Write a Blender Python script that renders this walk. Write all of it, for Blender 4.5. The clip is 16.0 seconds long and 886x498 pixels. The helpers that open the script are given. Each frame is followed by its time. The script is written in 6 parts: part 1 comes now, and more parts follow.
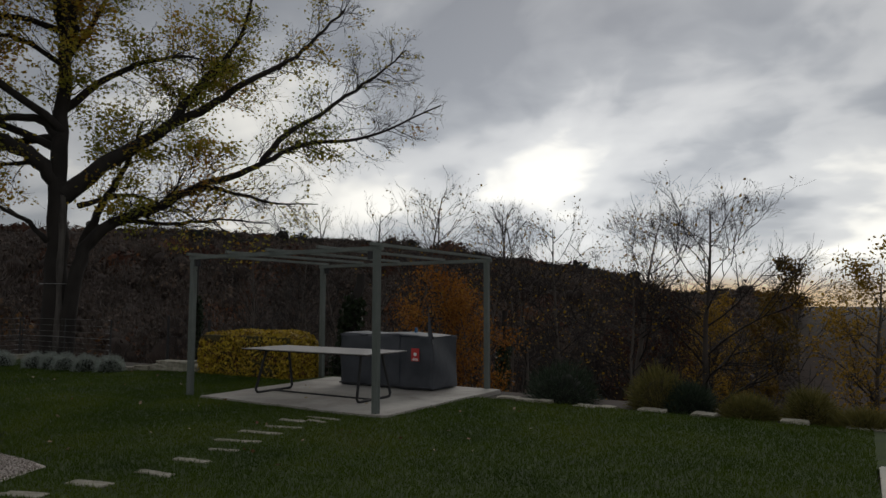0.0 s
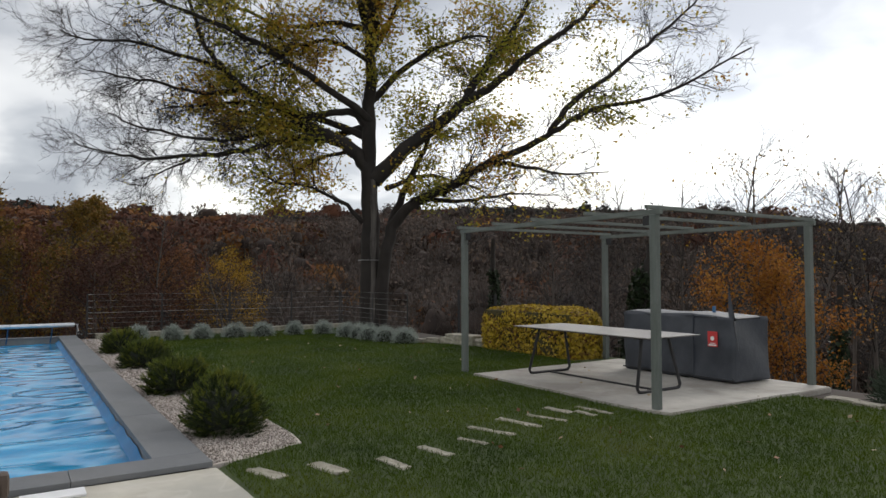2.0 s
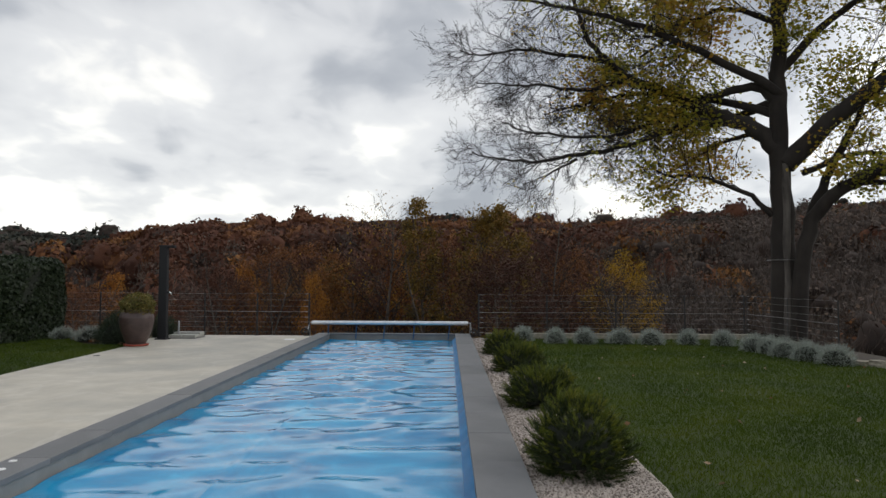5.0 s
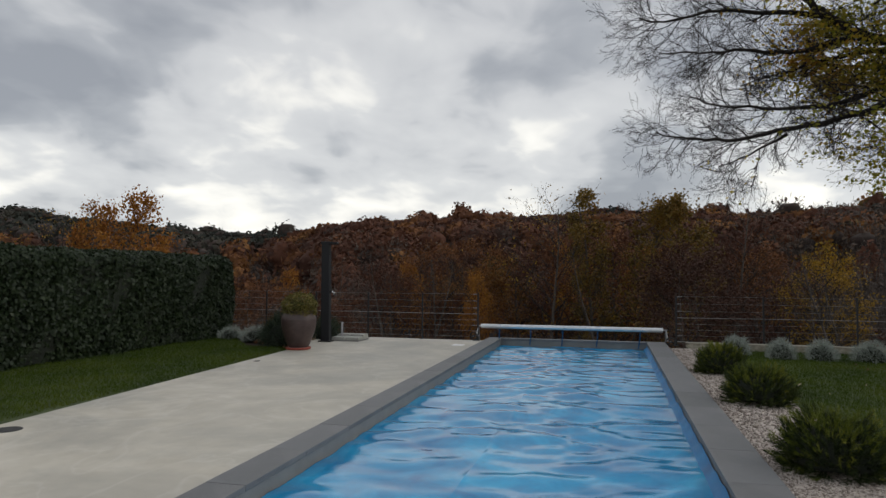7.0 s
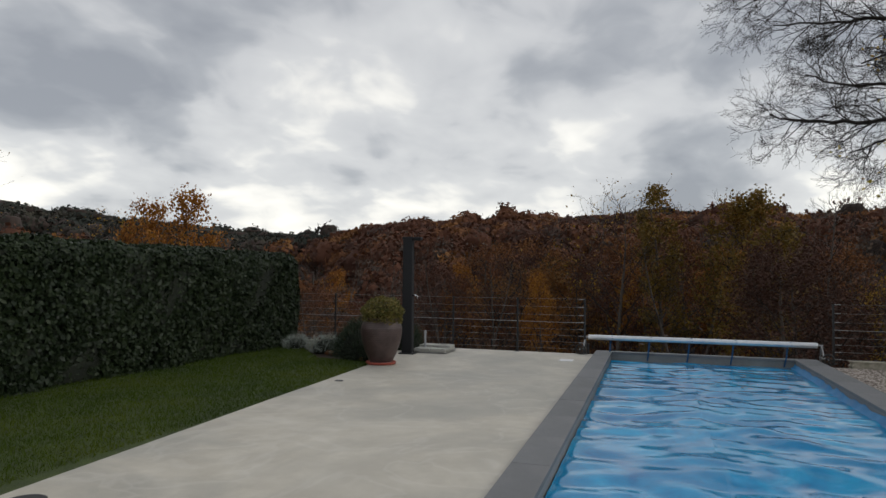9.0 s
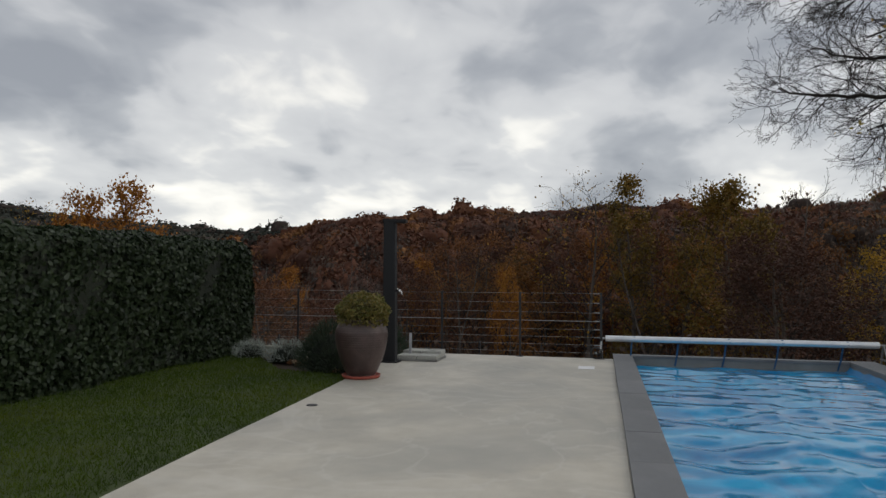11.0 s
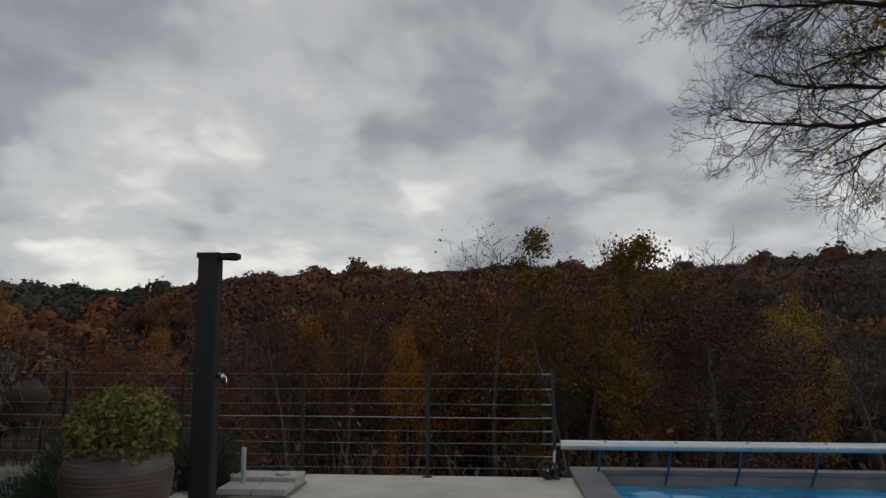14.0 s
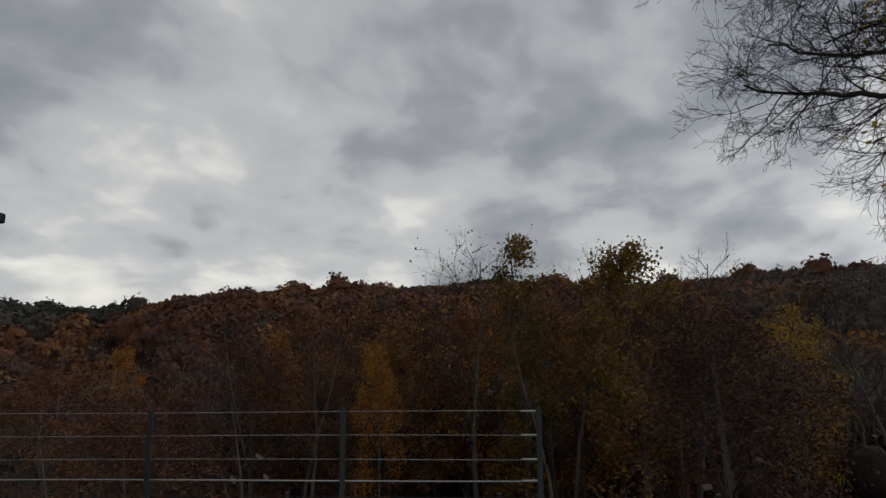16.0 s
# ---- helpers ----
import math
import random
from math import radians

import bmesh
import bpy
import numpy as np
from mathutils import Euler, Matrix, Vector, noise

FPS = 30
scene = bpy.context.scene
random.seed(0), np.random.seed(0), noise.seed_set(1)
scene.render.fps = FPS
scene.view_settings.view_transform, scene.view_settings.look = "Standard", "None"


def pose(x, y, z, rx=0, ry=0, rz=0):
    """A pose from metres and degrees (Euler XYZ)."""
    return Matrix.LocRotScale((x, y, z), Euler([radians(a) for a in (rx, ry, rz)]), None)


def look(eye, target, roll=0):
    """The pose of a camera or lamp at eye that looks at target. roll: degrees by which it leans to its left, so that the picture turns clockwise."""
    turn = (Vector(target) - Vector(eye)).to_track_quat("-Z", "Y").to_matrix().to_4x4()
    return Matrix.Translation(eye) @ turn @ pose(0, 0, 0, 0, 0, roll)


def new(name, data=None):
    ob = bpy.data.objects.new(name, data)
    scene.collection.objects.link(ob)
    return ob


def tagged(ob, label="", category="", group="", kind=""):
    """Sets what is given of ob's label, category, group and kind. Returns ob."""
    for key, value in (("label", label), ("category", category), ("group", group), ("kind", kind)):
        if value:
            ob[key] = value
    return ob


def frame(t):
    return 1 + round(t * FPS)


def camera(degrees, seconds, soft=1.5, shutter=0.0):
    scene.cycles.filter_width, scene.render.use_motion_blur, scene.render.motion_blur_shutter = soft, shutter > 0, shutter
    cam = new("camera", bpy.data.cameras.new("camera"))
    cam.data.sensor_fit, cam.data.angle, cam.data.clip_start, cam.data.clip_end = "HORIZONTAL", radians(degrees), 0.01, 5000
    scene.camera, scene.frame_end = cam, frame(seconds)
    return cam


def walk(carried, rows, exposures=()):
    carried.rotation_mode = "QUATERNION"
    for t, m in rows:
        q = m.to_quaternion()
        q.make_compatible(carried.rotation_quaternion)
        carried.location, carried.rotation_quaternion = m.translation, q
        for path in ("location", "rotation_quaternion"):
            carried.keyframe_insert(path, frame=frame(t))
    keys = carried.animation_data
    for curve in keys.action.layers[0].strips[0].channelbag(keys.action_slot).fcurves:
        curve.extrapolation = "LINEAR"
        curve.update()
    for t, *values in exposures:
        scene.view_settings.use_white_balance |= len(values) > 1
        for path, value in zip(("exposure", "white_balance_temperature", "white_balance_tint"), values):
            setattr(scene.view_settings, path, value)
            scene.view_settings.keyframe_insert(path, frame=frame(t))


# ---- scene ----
cam = camera(66.7, 16.0)
METRES, EYE, TILT, LEAN, TURN = 17.0, 1.28, 0.0, 0.0, 32.2
PATH = [
    (0, (0.347, -2.589, 1.506), (-0.705, -0.895, 1.667), 0.1),
    (0.5, (0.23, -2.343, 1.546), (-0.948, -0.732, 1.676), 0.3),
    (1, (0.152, -2.015, 1.544), (-1.227, -0.57, 1.66), -0.0),
    (1.5, (0.055, -1.691, 1.527), (-1.528, -0.473, 1.627), -0.2),
    (2, (-0.122, -1.384, 1.525), (-1.807, -0.309, 1.607), -0.1),
    (2.5, (-0.28, -1.14, 1.532), (-2.051, -0.213, 1.603), -0.2),
    (3, (-0.417, -0.927, 1.559), (-2.252, -0.136, 1.632), -0.2),
    (3.5, (-0.672, -0.783, 1.549), (-2.531, -0.048, 1.624), 0.0),
    (4, (-0.965, -0.665, 1.556), (-2.886, -0.114, 1.645), 0.3),
    (4.5, (-1.187, -0.583, 1.516), (-3.169, -0.334, 1.614), 0.4),
    (5, (-1.748, -0.594, 1.445), (-3.746, -0.609, 1.539), 0.3),
    (7.5, (-4.218, -1.618, 1.533), (-6.152, -2.12, 1.61), 0.6),
    (8, (-4.732, -2.101, 1.517), (-6.658, -2.633, 1.596), 0.8),
    (8.5, (-5.191, -2.535, 1.524), (-7.098, -3.131, 1.606), 0.7),
    (11, (-7.747, -4.216, 1.409), (-9.693, -4.67, 1.481), 0.3),
    (11.5, (-8.427, -4.363, 1.441), (-10.386, -4.754, 1.529), -0.0),
    (12, (-9.11, -4.528, 1.458), (-11.083, -4.824, 1.596), -0.0),
    (12.5, (-9.779, -4.631, 1.466), (-11.76, -4.857, 1.629), -0.1),
    (13, (-10.499, -4.745, 1.489), (-12.479, -4.948, 1.682), -0.1),
    (13.5, (-11.16, -4.76, 1.504), (-13.14, -4.937, 1.726), -0.1),
    (14, (-11.889, -4.817, 1.499), (-13.867, -4.967, 1.753), -0.1),
    (14.5, (-12.521, -4.764, 1.506), (-14.498, -4.886, 1.78), -0.2),
    (15, (-13.195, -4.749, 1.522), (-15.171, -4.853, 1.814), -0.3),
    (15.5, (-13.838, -4.666, 1.519), (-15.813, -4.763, 1.815), -0.4),
    (16, (-14.539, -4.602, 1.491), (-16.514, -4.703, 1.791), -0.5),
]
EXPOSURES = [(0.0, -0.92), (0.6, -0.75), (1.2, -0.22), (1.6, 0.1), (2.2, 0.52), (3.0, 0.75), (4.0, 0.70), (4.6, 0.45), (5.2, 0.2), (7.5, 0.0), (8.5, 0.0), (11.0, -0.02), (12.5, -0.2), (14.0, -0.38), (16.0, -0.45)]
walk(cam, [(t, look(eye, target, roll)) for t, eye, target, roll in PATH], EXPOSURES)

# ---- exposure, world, sun ----

SUN_AZ, SUN_EL = 108.0, 34.0


def node(tree, kind, x=0, y=0, **values):
    n = tree.nodes.new(kind)
    n.location = (x, y)
    for key, value in values.items():
        if key in n.inputs:
            n.inputs[key].default_value = value
    return n


def ramp(tree, stops, source):
    n = tree.nodes.new("ShaderNodeValToRGB")
    cr = n.color_ramp
    while len(cr.elements) < len(stops):
        cr.elements.new(0.5)
    for e, (at, c) in zip(cr.elements, stops):
        e.position = at
        e.color = (*c, 1) if len(c) == 3 else c
    tree.links.new(source, n.inputs["Fac"])
    return n


def calc(tree, op, a, b=None, c=None, clamp=False):
    n = tree.nodes.new("ShaderNodeMath")
    n.operation, n.use_clamp = op, clamp
    for i, v in enumerate((a, b, c)):
        if v is None:
            continue
        if isinstance(v, (int, float)):
            n.inputs[i].default_value = v
        else:
            tree.links.new(v, n.inputs[i])
    return n.outputs[0]


def blend(tree, fac, a, b, mode="MIX"):
    n = tree.nodes.new("ShaderNodeMixRGB")
    n.blend_type = mode
    for i, v in enumerate((fac, a, b)):
        if isinstance(v, (int, float)):
            n.inputs[i].default_value = v
        elif isinstance(v, tuple):
            n.inputs[i].default_value = (*v, 1)
        else:
            tree.links.new(v, n.inputs[i])
    return n.outputs[0]


def make_world():
    w = bpy.data.worlds.new("overcast_sky")
    scene.world = w
    w.use_nodes = True
    t = w.node_tree
    t.nodes.clear()
    out = t.nodes.new("ShaderNodeOutputWorld")
    bg = t.nodes.new("ShaderNodeBackground")
    t.links.new(bg.outputs[0], out.inputs[0])
    co = t.nodes.new("ShaderNodeTexCoord")
    sep = t.nodes.new("ShaderNodeSeparateXYZ")
    t.links.new(co.outputs["Generated"], sep.inputs[0])
    x, y, z = sep.outputs
    zc = calc(t, "ADD", calc(t, "MAXIMUM", z, 0.0), 0.33)
    flat = t.nodes.new("ShaderNodeCombineXYZ")
    t.links.new(calc(t, "DIVIDE", x, zc), flat.inputs[0])
    t.links.new(calc(t, "DIVIDE", y, zc), flat.inputs[1])
    flat.inputs[2].default_value = 3.7

    def cloud(scale, detail, rough, shift, warp=0.0):
        m = t.nodes.new("ShaderNodeMapping")
        m.inputs["Location"].default_value = shift
        m.inputs["Rotation"].default_value = (0, 0, 1.2)
        m.inputs["Scale"].default_value = (1.0, 1.15, 1.0)
        t.links.new(flat.outputs[0], m.inputs[0])
        swirl = node(t, "ShaderNodeTexNoise", Scale=scale * 0.8, Detail=2.0, Roughness=0.5)
        t.links.new(m.outputs[0], swirl.inputs["Vector"])
        push = t.nodes.new("ShaderNodeVectorMath")
        push.operation = "MULTIPLY_ADD"
        push.inputs[1].default_value = (warp / scale,) * 3
        t.links.new(swirl.outputs["Color"], push.inputs[0])
        t.links.new(m.outputs[0], push.inputs[2])
        n = node(t, "ShaderNodeTexNoise", Scale=scale, Detail=detail, Roughness=rough)
        t.links.new(push.outputs[0], n.inputs["Vector"])
        return n.outputs["Fac"]

    big = cloud(0.75, 3, 0.45, (2.9, 1.5, 0), 0.5)
    mid = cloud(1.9, 4, 0.45, (5.1, 2.2, 0), 0.9)
    fine = cloud(5.0, 4, 0.5, (1.0, 8.0, 0), 1.2)
    mass = calc(t, "ADD", calc(t, "MULTIPLY", big, 0.40), calc(t, "ADD", calc(t, "MULTIPLY", mid, 0.47), calc(t, "MULTIPLY", fine, 0.13)))
    tone = ramp(t, [(0.40, (0.32, 0.34, 0.38)), (0.45, (0.43, 0.45, 0.485)), (0.485, (0.60, 0.612, 0.635)), (0.525, (0.68, 0.69, 0.705)), (0.555, (0.90, 0.89, 0.86)), (0.59, (1.05, 1.03, 0.98))], mass)
    # thinner cloud low over the sun's side lets more light through
    sx, sy = math.cos(radians(SUN_AZ)), math.sin(radians(SUN_AZ))
    toward = calc(t, "ADD", calc(t, "MULTIPLY", x, sx), calc(t, "MULTIPLY", y, sy))
    side = calc(t, "MULTIPLY_ADD", calc(t, "POWER", calc(t, "MAXIMUM", toward, 0.0), 6.0), 1.15, 0.98)
    low = ramp(t, [(0.0, (1.12, 1.12, 1.1)), (0.15, (1.12, 1.12, 1.1)), (0.45, (1.0, 1.0, 1.0)), (1.0, (0.98, 0.98, 1.0))], z)
    lit = blend(t, 1.0, tone.outputs[0], low.outputs[0], "MULTIPLY")
    lit = blend(t, 1.0, lit, side, "MULTIPLY")
    # gaps right above the horizon glow warm where the sun stands
    gap = calc(t, "MULTIPLY", ramp(t, [(0.0, (1, 1, 1)), (0.018, (0.8, 0.8, 0.8)), (0.045, (0, 0, 0))], z).outputs[0], ramp(t, [(0.9, (0, 0, 0)), (0.985, (1, 1, 1))], toward).outputs[0])
    lit = blend(t, gap, lit, (1.25, 0.86, 0.42))
    sky = t.nodes.new("ShaderNodeTexSky")
    sky.sky_type, sky.sun_disc = "NISHITA", False
    sky.sun_elevation, sky.sun_rotation = radians(SUN_EL), radians(90 - SUN_AZ)
    clear = blend(t, 1.0, sky.outputs[0], (0.09, 0.09, 0.09), "MULTIPLY")
    t.links.new(blend(t, 0.93, clear, lit), bg.inputs["Color"])
    bg.inputs["Strength"].default_value = 1.0


make_world()
sun = new("sun", bpy.data.lights.new("sun", "SUN"))
sun.data.energy, sun.data.angle, sun.data.color = 0.9, radians(30), (1.0, 0.95, 0.88)
sun.matrix_world = look((0, 0, 0), (-math.cos(radians(SUN_AZ)) * math.cos(radians(SUN_EL)), -math.sin(radians(SUN_AZ)) * math.cos(radians(SUN_EL)), -math.sin(radians(SUN_EL))))


# ---- materials ----
def surface(name, dark, light, scale=6.0, rough=0.7, bump=0.2, bump_scale=60.0, metal=0.0, stain=None, stain_scale=0.8, stain_amount=0.5, space="Object", island=0.0, random_object=0.0, stretch=(1, 1, 1), rough_vary=0.1, translucent=0.0, coat=0.0):
    m = bpy.data.materials.new(name)
    m.use_nodes = True
    t = m.node_tree
    b = t.nodes["Principled BSDF"]
    co = t.nodes.new("ShaderNodeTexCoord")
    mp = t.nodes.new("ShaderNodeMapping")
    mp.inputs["Scale"].default_value = stretch
    t.links.new(co.outputs[space], mp.inputs[0])
    n1 = node(t, "ShaderNodeTexNoise", Scale=scale, Detail=6.0, Roughness=0.6)
    t.links.new(mp.outputs[0], n1.inputs["Vector"])
    fac = n1.outputs["Fac"]
    if island:
        g = t.nodes.new("ShaderNodeNewGeometry")
        fac = calc(t, "ADD", fac, calc(t, "MULTIPLY_ADD", g.outputs["Random Per Island"], island, -island / 2))
    if random_object:
        o = t.nodes.new("ShaderNodeObjectInfo")
        fac = calc(t, "ADD", fac, calc(t, "MULTIPLY_ADD", o.outputs["Random"], random_object, -random_object / 2))
    colour = ramp(t, [(0.3, dark), (0.7, light)], fac).outputs[0]
    if stain:
        n2 = node(t, "ShaderNodeTexNoise", Scale=stain_scale, Detail=5.0, Roughness=0.62, Distortion=0.6)
        t.links.new(co.outputs[space], n2.inputs["Vector"])
        k = ramp(t, [(0.45, (0, 0, 0)), (0.68, (stain_amount,) * 3)], n2.outputs["Fac"]).outputs[0]
        colour = blend(t, k, colour, stain)
    t.links.new(colour, b.inputs["Base Color"])
    b.inputs["Metallic"].default_value = metal
    t.links.new(calc(t, "MULTIPLY_ADD", n1.outputs["Fac"], rough_vary * 2, rough - rough_vary, True), b.inputs["Roughness"])
    if coat:
        b.inputs["Coat Weight"].default_value = coat
    if bump:
        n3 = node(t, "ShaderNodeTexNoise", Scale=bump_scale, Detail=4.0, Roughness=0.6)
        t.links.new(mp.outputs[0], n3.inputs["Vector"])
        bp = node(t, "ShaderNodeBump", Strength=bump, Distance=0.02)
        t.links.new(n3.outputs["Fac"], bp.inputs["Height"])
        t.links.new(bp.outputs[0], b.inputs["Normal"])
    if translucent:
        tr = t.nodes.new("ShaderNodeBsdfTranslucent")
        t.links.new(colour, tr.inputs[0])
        mix = t.nodes.new("ShaderNodeMixShader")
        mix.inputs[0].default_value = translucent
        t.links.new(b.outputs[0], mix.inputs[1])
        t.links.new(tr.outputs[0], mix.inputs[2])
        t.links.new(mix.outputs[0], t.nodes["Material Output"].inputs[0])
    return m


def foliage(name, stops, island=0.5, patch=0.12, patch_amount=0.6, rough=0.6, translucent=0.25, mid_scale=1.0, cells=False):
    """Leaves: the hue drifts over metres and jumps from leaf to leaf."""
    m = bpy.data.materials.new(name)
    m.use_nodes = True
    t = m.node_tree
    b = t.nodes["Principled BSDF"]
    co = t.nodes.new("ShaderNodeNewGeometry")
    n1 = node(t, "ShaderNodeTexNoise", Scale=patch, Detail=2.0, Roughness=0.5)
    t.links.new(co.outputs["Position"], n1.inputs["Vector"])
    n2 = node(t, "ShaderNodeTexNoise", Scale=mid_scale, Detail=2.0, Roughness=0.5)
    t.links.new(co.outputs["Position"], n2.inputs["Vector"])
    spread = calc(t, "MULTIPLY_ADD", n1.outputs["Fac"], 2.8, -0.9)
    if cells:
        vo = node(t, "ShaderNodeTexVoronoi", Scale=patch)
        t.links.new(co.outputs["Position"], vo.inputs["Vector"])
        pick = t.nodes.new("ShaderNodeSeparateColor")
        t.links.new(vo.outputs["Color"], pick.inputs[0])
        spread = pick.outputs[0]
    a = calc(t, "MULTIPLY", spread, patch_amount)
    c = calc(t, "MULTIPLY", co.outputs["Random Per Island"], island)
    d = calc(t, "MULTIPLY", n2.outputs["Fac"], 1 - patch_amount - island * 0.5)
    fac = calc(t, "ADD", calc(t, "ADD", a, c), d, clamp=True)
    colour = ramp(t, stops, fac).outputs[0]
    t.links.new(colour, b.inputs["Base Color"])
    b.inputs["Roughness"].default_value = rough
    b.inputs["Specular IOR Level"].default_value = 0.25
    tr = t.nodes.new("ShaderNodeBsdfTranslucent")
    t.links.new(colour, tr.inputs[0])
    mix = t.nodes.new("ShaderNodeMixShader")
    mix.inputs[0].default_value = translucent
    t.links.new(b.outputs[0], mix.inputs[1])
    t.links.new(tr.outputs[0], mix.inputs[2])
    t.links.new(mix.outputs[0], t.nodes["Material Output"].inputs[0])
    return m


M = {}
M["soil"] = surface("leaf_litter", (0.022, 0.014, 0.010), (0.055, 0.032, 0.019), 0.7, 0.95, 0.6, 8.0, stain=(0.05, 0.045, 0.03), stain_scale=0.05)
M["turf"] = surface("turf", (0.024, 0.038, 0.008), (0.055, 0.082, 0.014), 5.0, 0.95, 0.5, 60, stain=(0.045, 0.06, 0.018), stain_scale=0.7)
M["blade"] = foliage("grass_blades", [(0.15, (0.026, 0.052, 0.006)), (0.5, (0.055, 0.090, 0.006)), (0.8, (0.086, 0.116, 0.010)), (1.0, (0.10, 0.11, 0.02))], 0.12, 0.5, 0.55, 0.9, 0.3, 2.0)
M["concrete"] = surface("terrace_concrete", (0.46, 0.425, 0.35), (0.60, 0.565, 0.485), 2.5, 0.62, 0.25, 90, stain=(0.36, 0.345, 0.30), stain_scale=0.55, stain_amount=0.8, rough_vary=0.15)
M["patio"] = surface("patio_concrete", (0.36, 0.34, 0.30), (0.50, 0.47, 0.42), 3, 0.7, 0.3, 70, stain=(0.22, 0.19, 0.16), stain_scale=0.9, stain_amount=0.8)
M["coping"] = surface("grey_coping", (0.115, 0.12, 0.125), (0.155, 0.16, 0.168), 3.0, 0.6, 0.15, 120, stain=(0.19, 0.19, 0.19), stain_scale=1.4, stain_amount=0.5, random_object=0.35)
M["poolwall"] = surface("grey_liner", (0.17, 0.17, 0.165), (0.23, 0.23, 0.22), 4, 0.5, 0.1, 40)
M["gravel"] = surface("gravel", (0.20, 0.165, 0.14), (0.55, 0.49, 0.44), 25, 0.85, 0.6, 45, island=0.9)
M["stone"] = surface("pale_stone", (0.20, 0.18, 0.135), (0.42, 0.39, 0.32), 9, 0.85, 0.5, 40, stain=(0.10, 0.11, 0.06), stain_scale=4.0, stain_amount=0.6)
M["post"] = surface("grey_green_wood", (0.10, 0.115, 0.103), (0.165, 0.185, 0.168), 3, 0.75, 0.3, 50, stretch=(6, 6, 0.6), stain=(0.09, 0.10, 0.09), stain_scale=2)
M["beam"] = surface("grey_green_beam", (0.11, 0.125, 0.112), (0.175, 0.195, 0.175), 5, 0.75, 0.3, 50)
M["tabletop"] = surface("tabletop", (0.15, 0.135, 0.125), (0.22, 0.20, 0.185), 3, 0.35, 0.1, 60)
M["darkmetal"] = surface("dark_metal", (0.011, 0.011, 0.012), (0.024, 0.023, 0.025), 8, 0.6, 0.1, 80)
M["cover"] = surface("grey_tarpaulin", (0.032, 0.037, 0.048), (0.06, 0.066, 0.08), 3, 0.5, 0.35, 9)
M["red"] = surface("red_print", (0.45, 0.03, 0.03), (0.6, 0.05, 0.05), 8, 0.5, 0)
M["white"] = surface("white_print", (0.7, 0.7, 0.7), (0.8, 0.8, 0.8), 8, 0.5, 0)
M["steel"] = surface("brushed_steel", (0.26, 0.26, 0.26), (0.40, 0.40, 0.40), 8, 0.32, 0.05, 90, metal=1.0)
M["alu"] = surface("aluminium_tube", (0.66, 0.68, 0.70), (0.80, 0.81, 0.82), 6, 0.35, 0.05, 60, metal=0.65)
M["strap"] = surface("blue_strap", (0.03, 0.11, 0.24), (0.05, 0.17, 0.33), 12, 0.6, 0.2)
M["rubber"] = surface("rubber", (0.015, 0.015, 0.015), (0.03, 0.03, 0.03), 12, 0.7, 0.2)
M["shower"] = surface("black_shower_panel", (0.004, 0.0045, 0.006), (0.008, 0.009, 0.012), 3, 0.72, 0.05, 60)
M["chrome"] = surface("chrome", (0.7, 0.7, 0.7), (0.8, 0.8, 0.8), 8, 0.12, 0, metal=1.0)
M["glaze"] = surface("brown_glazed_clay", (0.045, 0.028, 0.026), (0.085, 0.055, 0.05), 6, 0.42, 0.2, 40, stain=(0.12, 0.09, 0.08), stain_scale=5, stain_amount=0.4)
M["terracotta"] = surface("terracotta", (0.28, 0.055, 0.035), (0.42, 0.09, 0.055), 8, 0.6, 0.2)
M["granite"] = surface("pale_granite", (0.30, 0.30, 0.27), (0.46, 0.46, 0.42), 40, 0.7, 0.3, 90)
M["teak"] = surface("weathered_brown_wood", (0.06, 0.042, 0.032), (0.12, 0.085, 0.065), 5, 0.65, 0.3, 60, stretch=(1, 1, 0.3))
M["bark"] = surface("dark_bark", (0.010, 0.008, 0.007), (0.032, 0.026, 0.022), 3.5, 0.95, 0.9, 9, stretch=(1, 1, 0.25), stain=(0.08, 0.075, 0.066), stain_scale=0.6, stain_amount=0.25)
M["twig"] = surface("twigs", (0.012, 0.010, 0.009), (0.034, 0.027, 0.024), 2.0, 0.95, 0)
M["farbark"] = surface("pale_bark", (0.045, 0.038, 0.032), (0.12, 0.10, 0.085), 0.5, 0.95, 0, island=0.4)
M["greybark"] = surface("grey_wood", (0.055, 0.043, 0.036), (0.13, 0.105, 0.09), 0.15, 0.95, 0, island=0.5)
M["bigleaf"] = foliage("oak_leaves", [(0.05, (0.11, 0.14, 0.025)), (0.4, (0.24, 0.25, 0.03)), (0.68, (0.42, 0.32, 0.04)), (0.92, (0.42, 0.19, 0.03))], 0.3, 0.28, 0.55, 0.6, 0.5)
M["woodleaf"] = foliage("autumn_woods", [(0.05, (0.055, 0.030, 0.022)), (0.35, (0.085, 0.038, 0.025)), (0.60, (0.108, 0.045, 0.026)), (0.80, (0.150, 0.064, 0.028)), (0.92, (0.225, 0.105, 0.030)), (0.96, (0.09, 0.075, 0.028)), (1.0, (0.05, 0.05, 0.024))], 0.08, 0.13, 0.84, 0.9, 0.1, 0.5, True)
M["darkwood"] = foliage("dull_woods", [(0.1, (0.050, 0.038, 0.032)), (0.45, (0.080, 0.060, 0.050)), (0.75, (0.11, 0.080, 0.062)), (1.0, (0.13, 0.082, 0.048))], 0.15, 0.13, 0.7, 0.9, 0.05, 0.4, True)
# dark brown that carries the shade inside bare crowns in its colour
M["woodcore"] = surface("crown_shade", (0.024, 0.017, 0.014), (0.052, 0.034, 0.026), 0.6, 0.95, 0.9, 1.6)
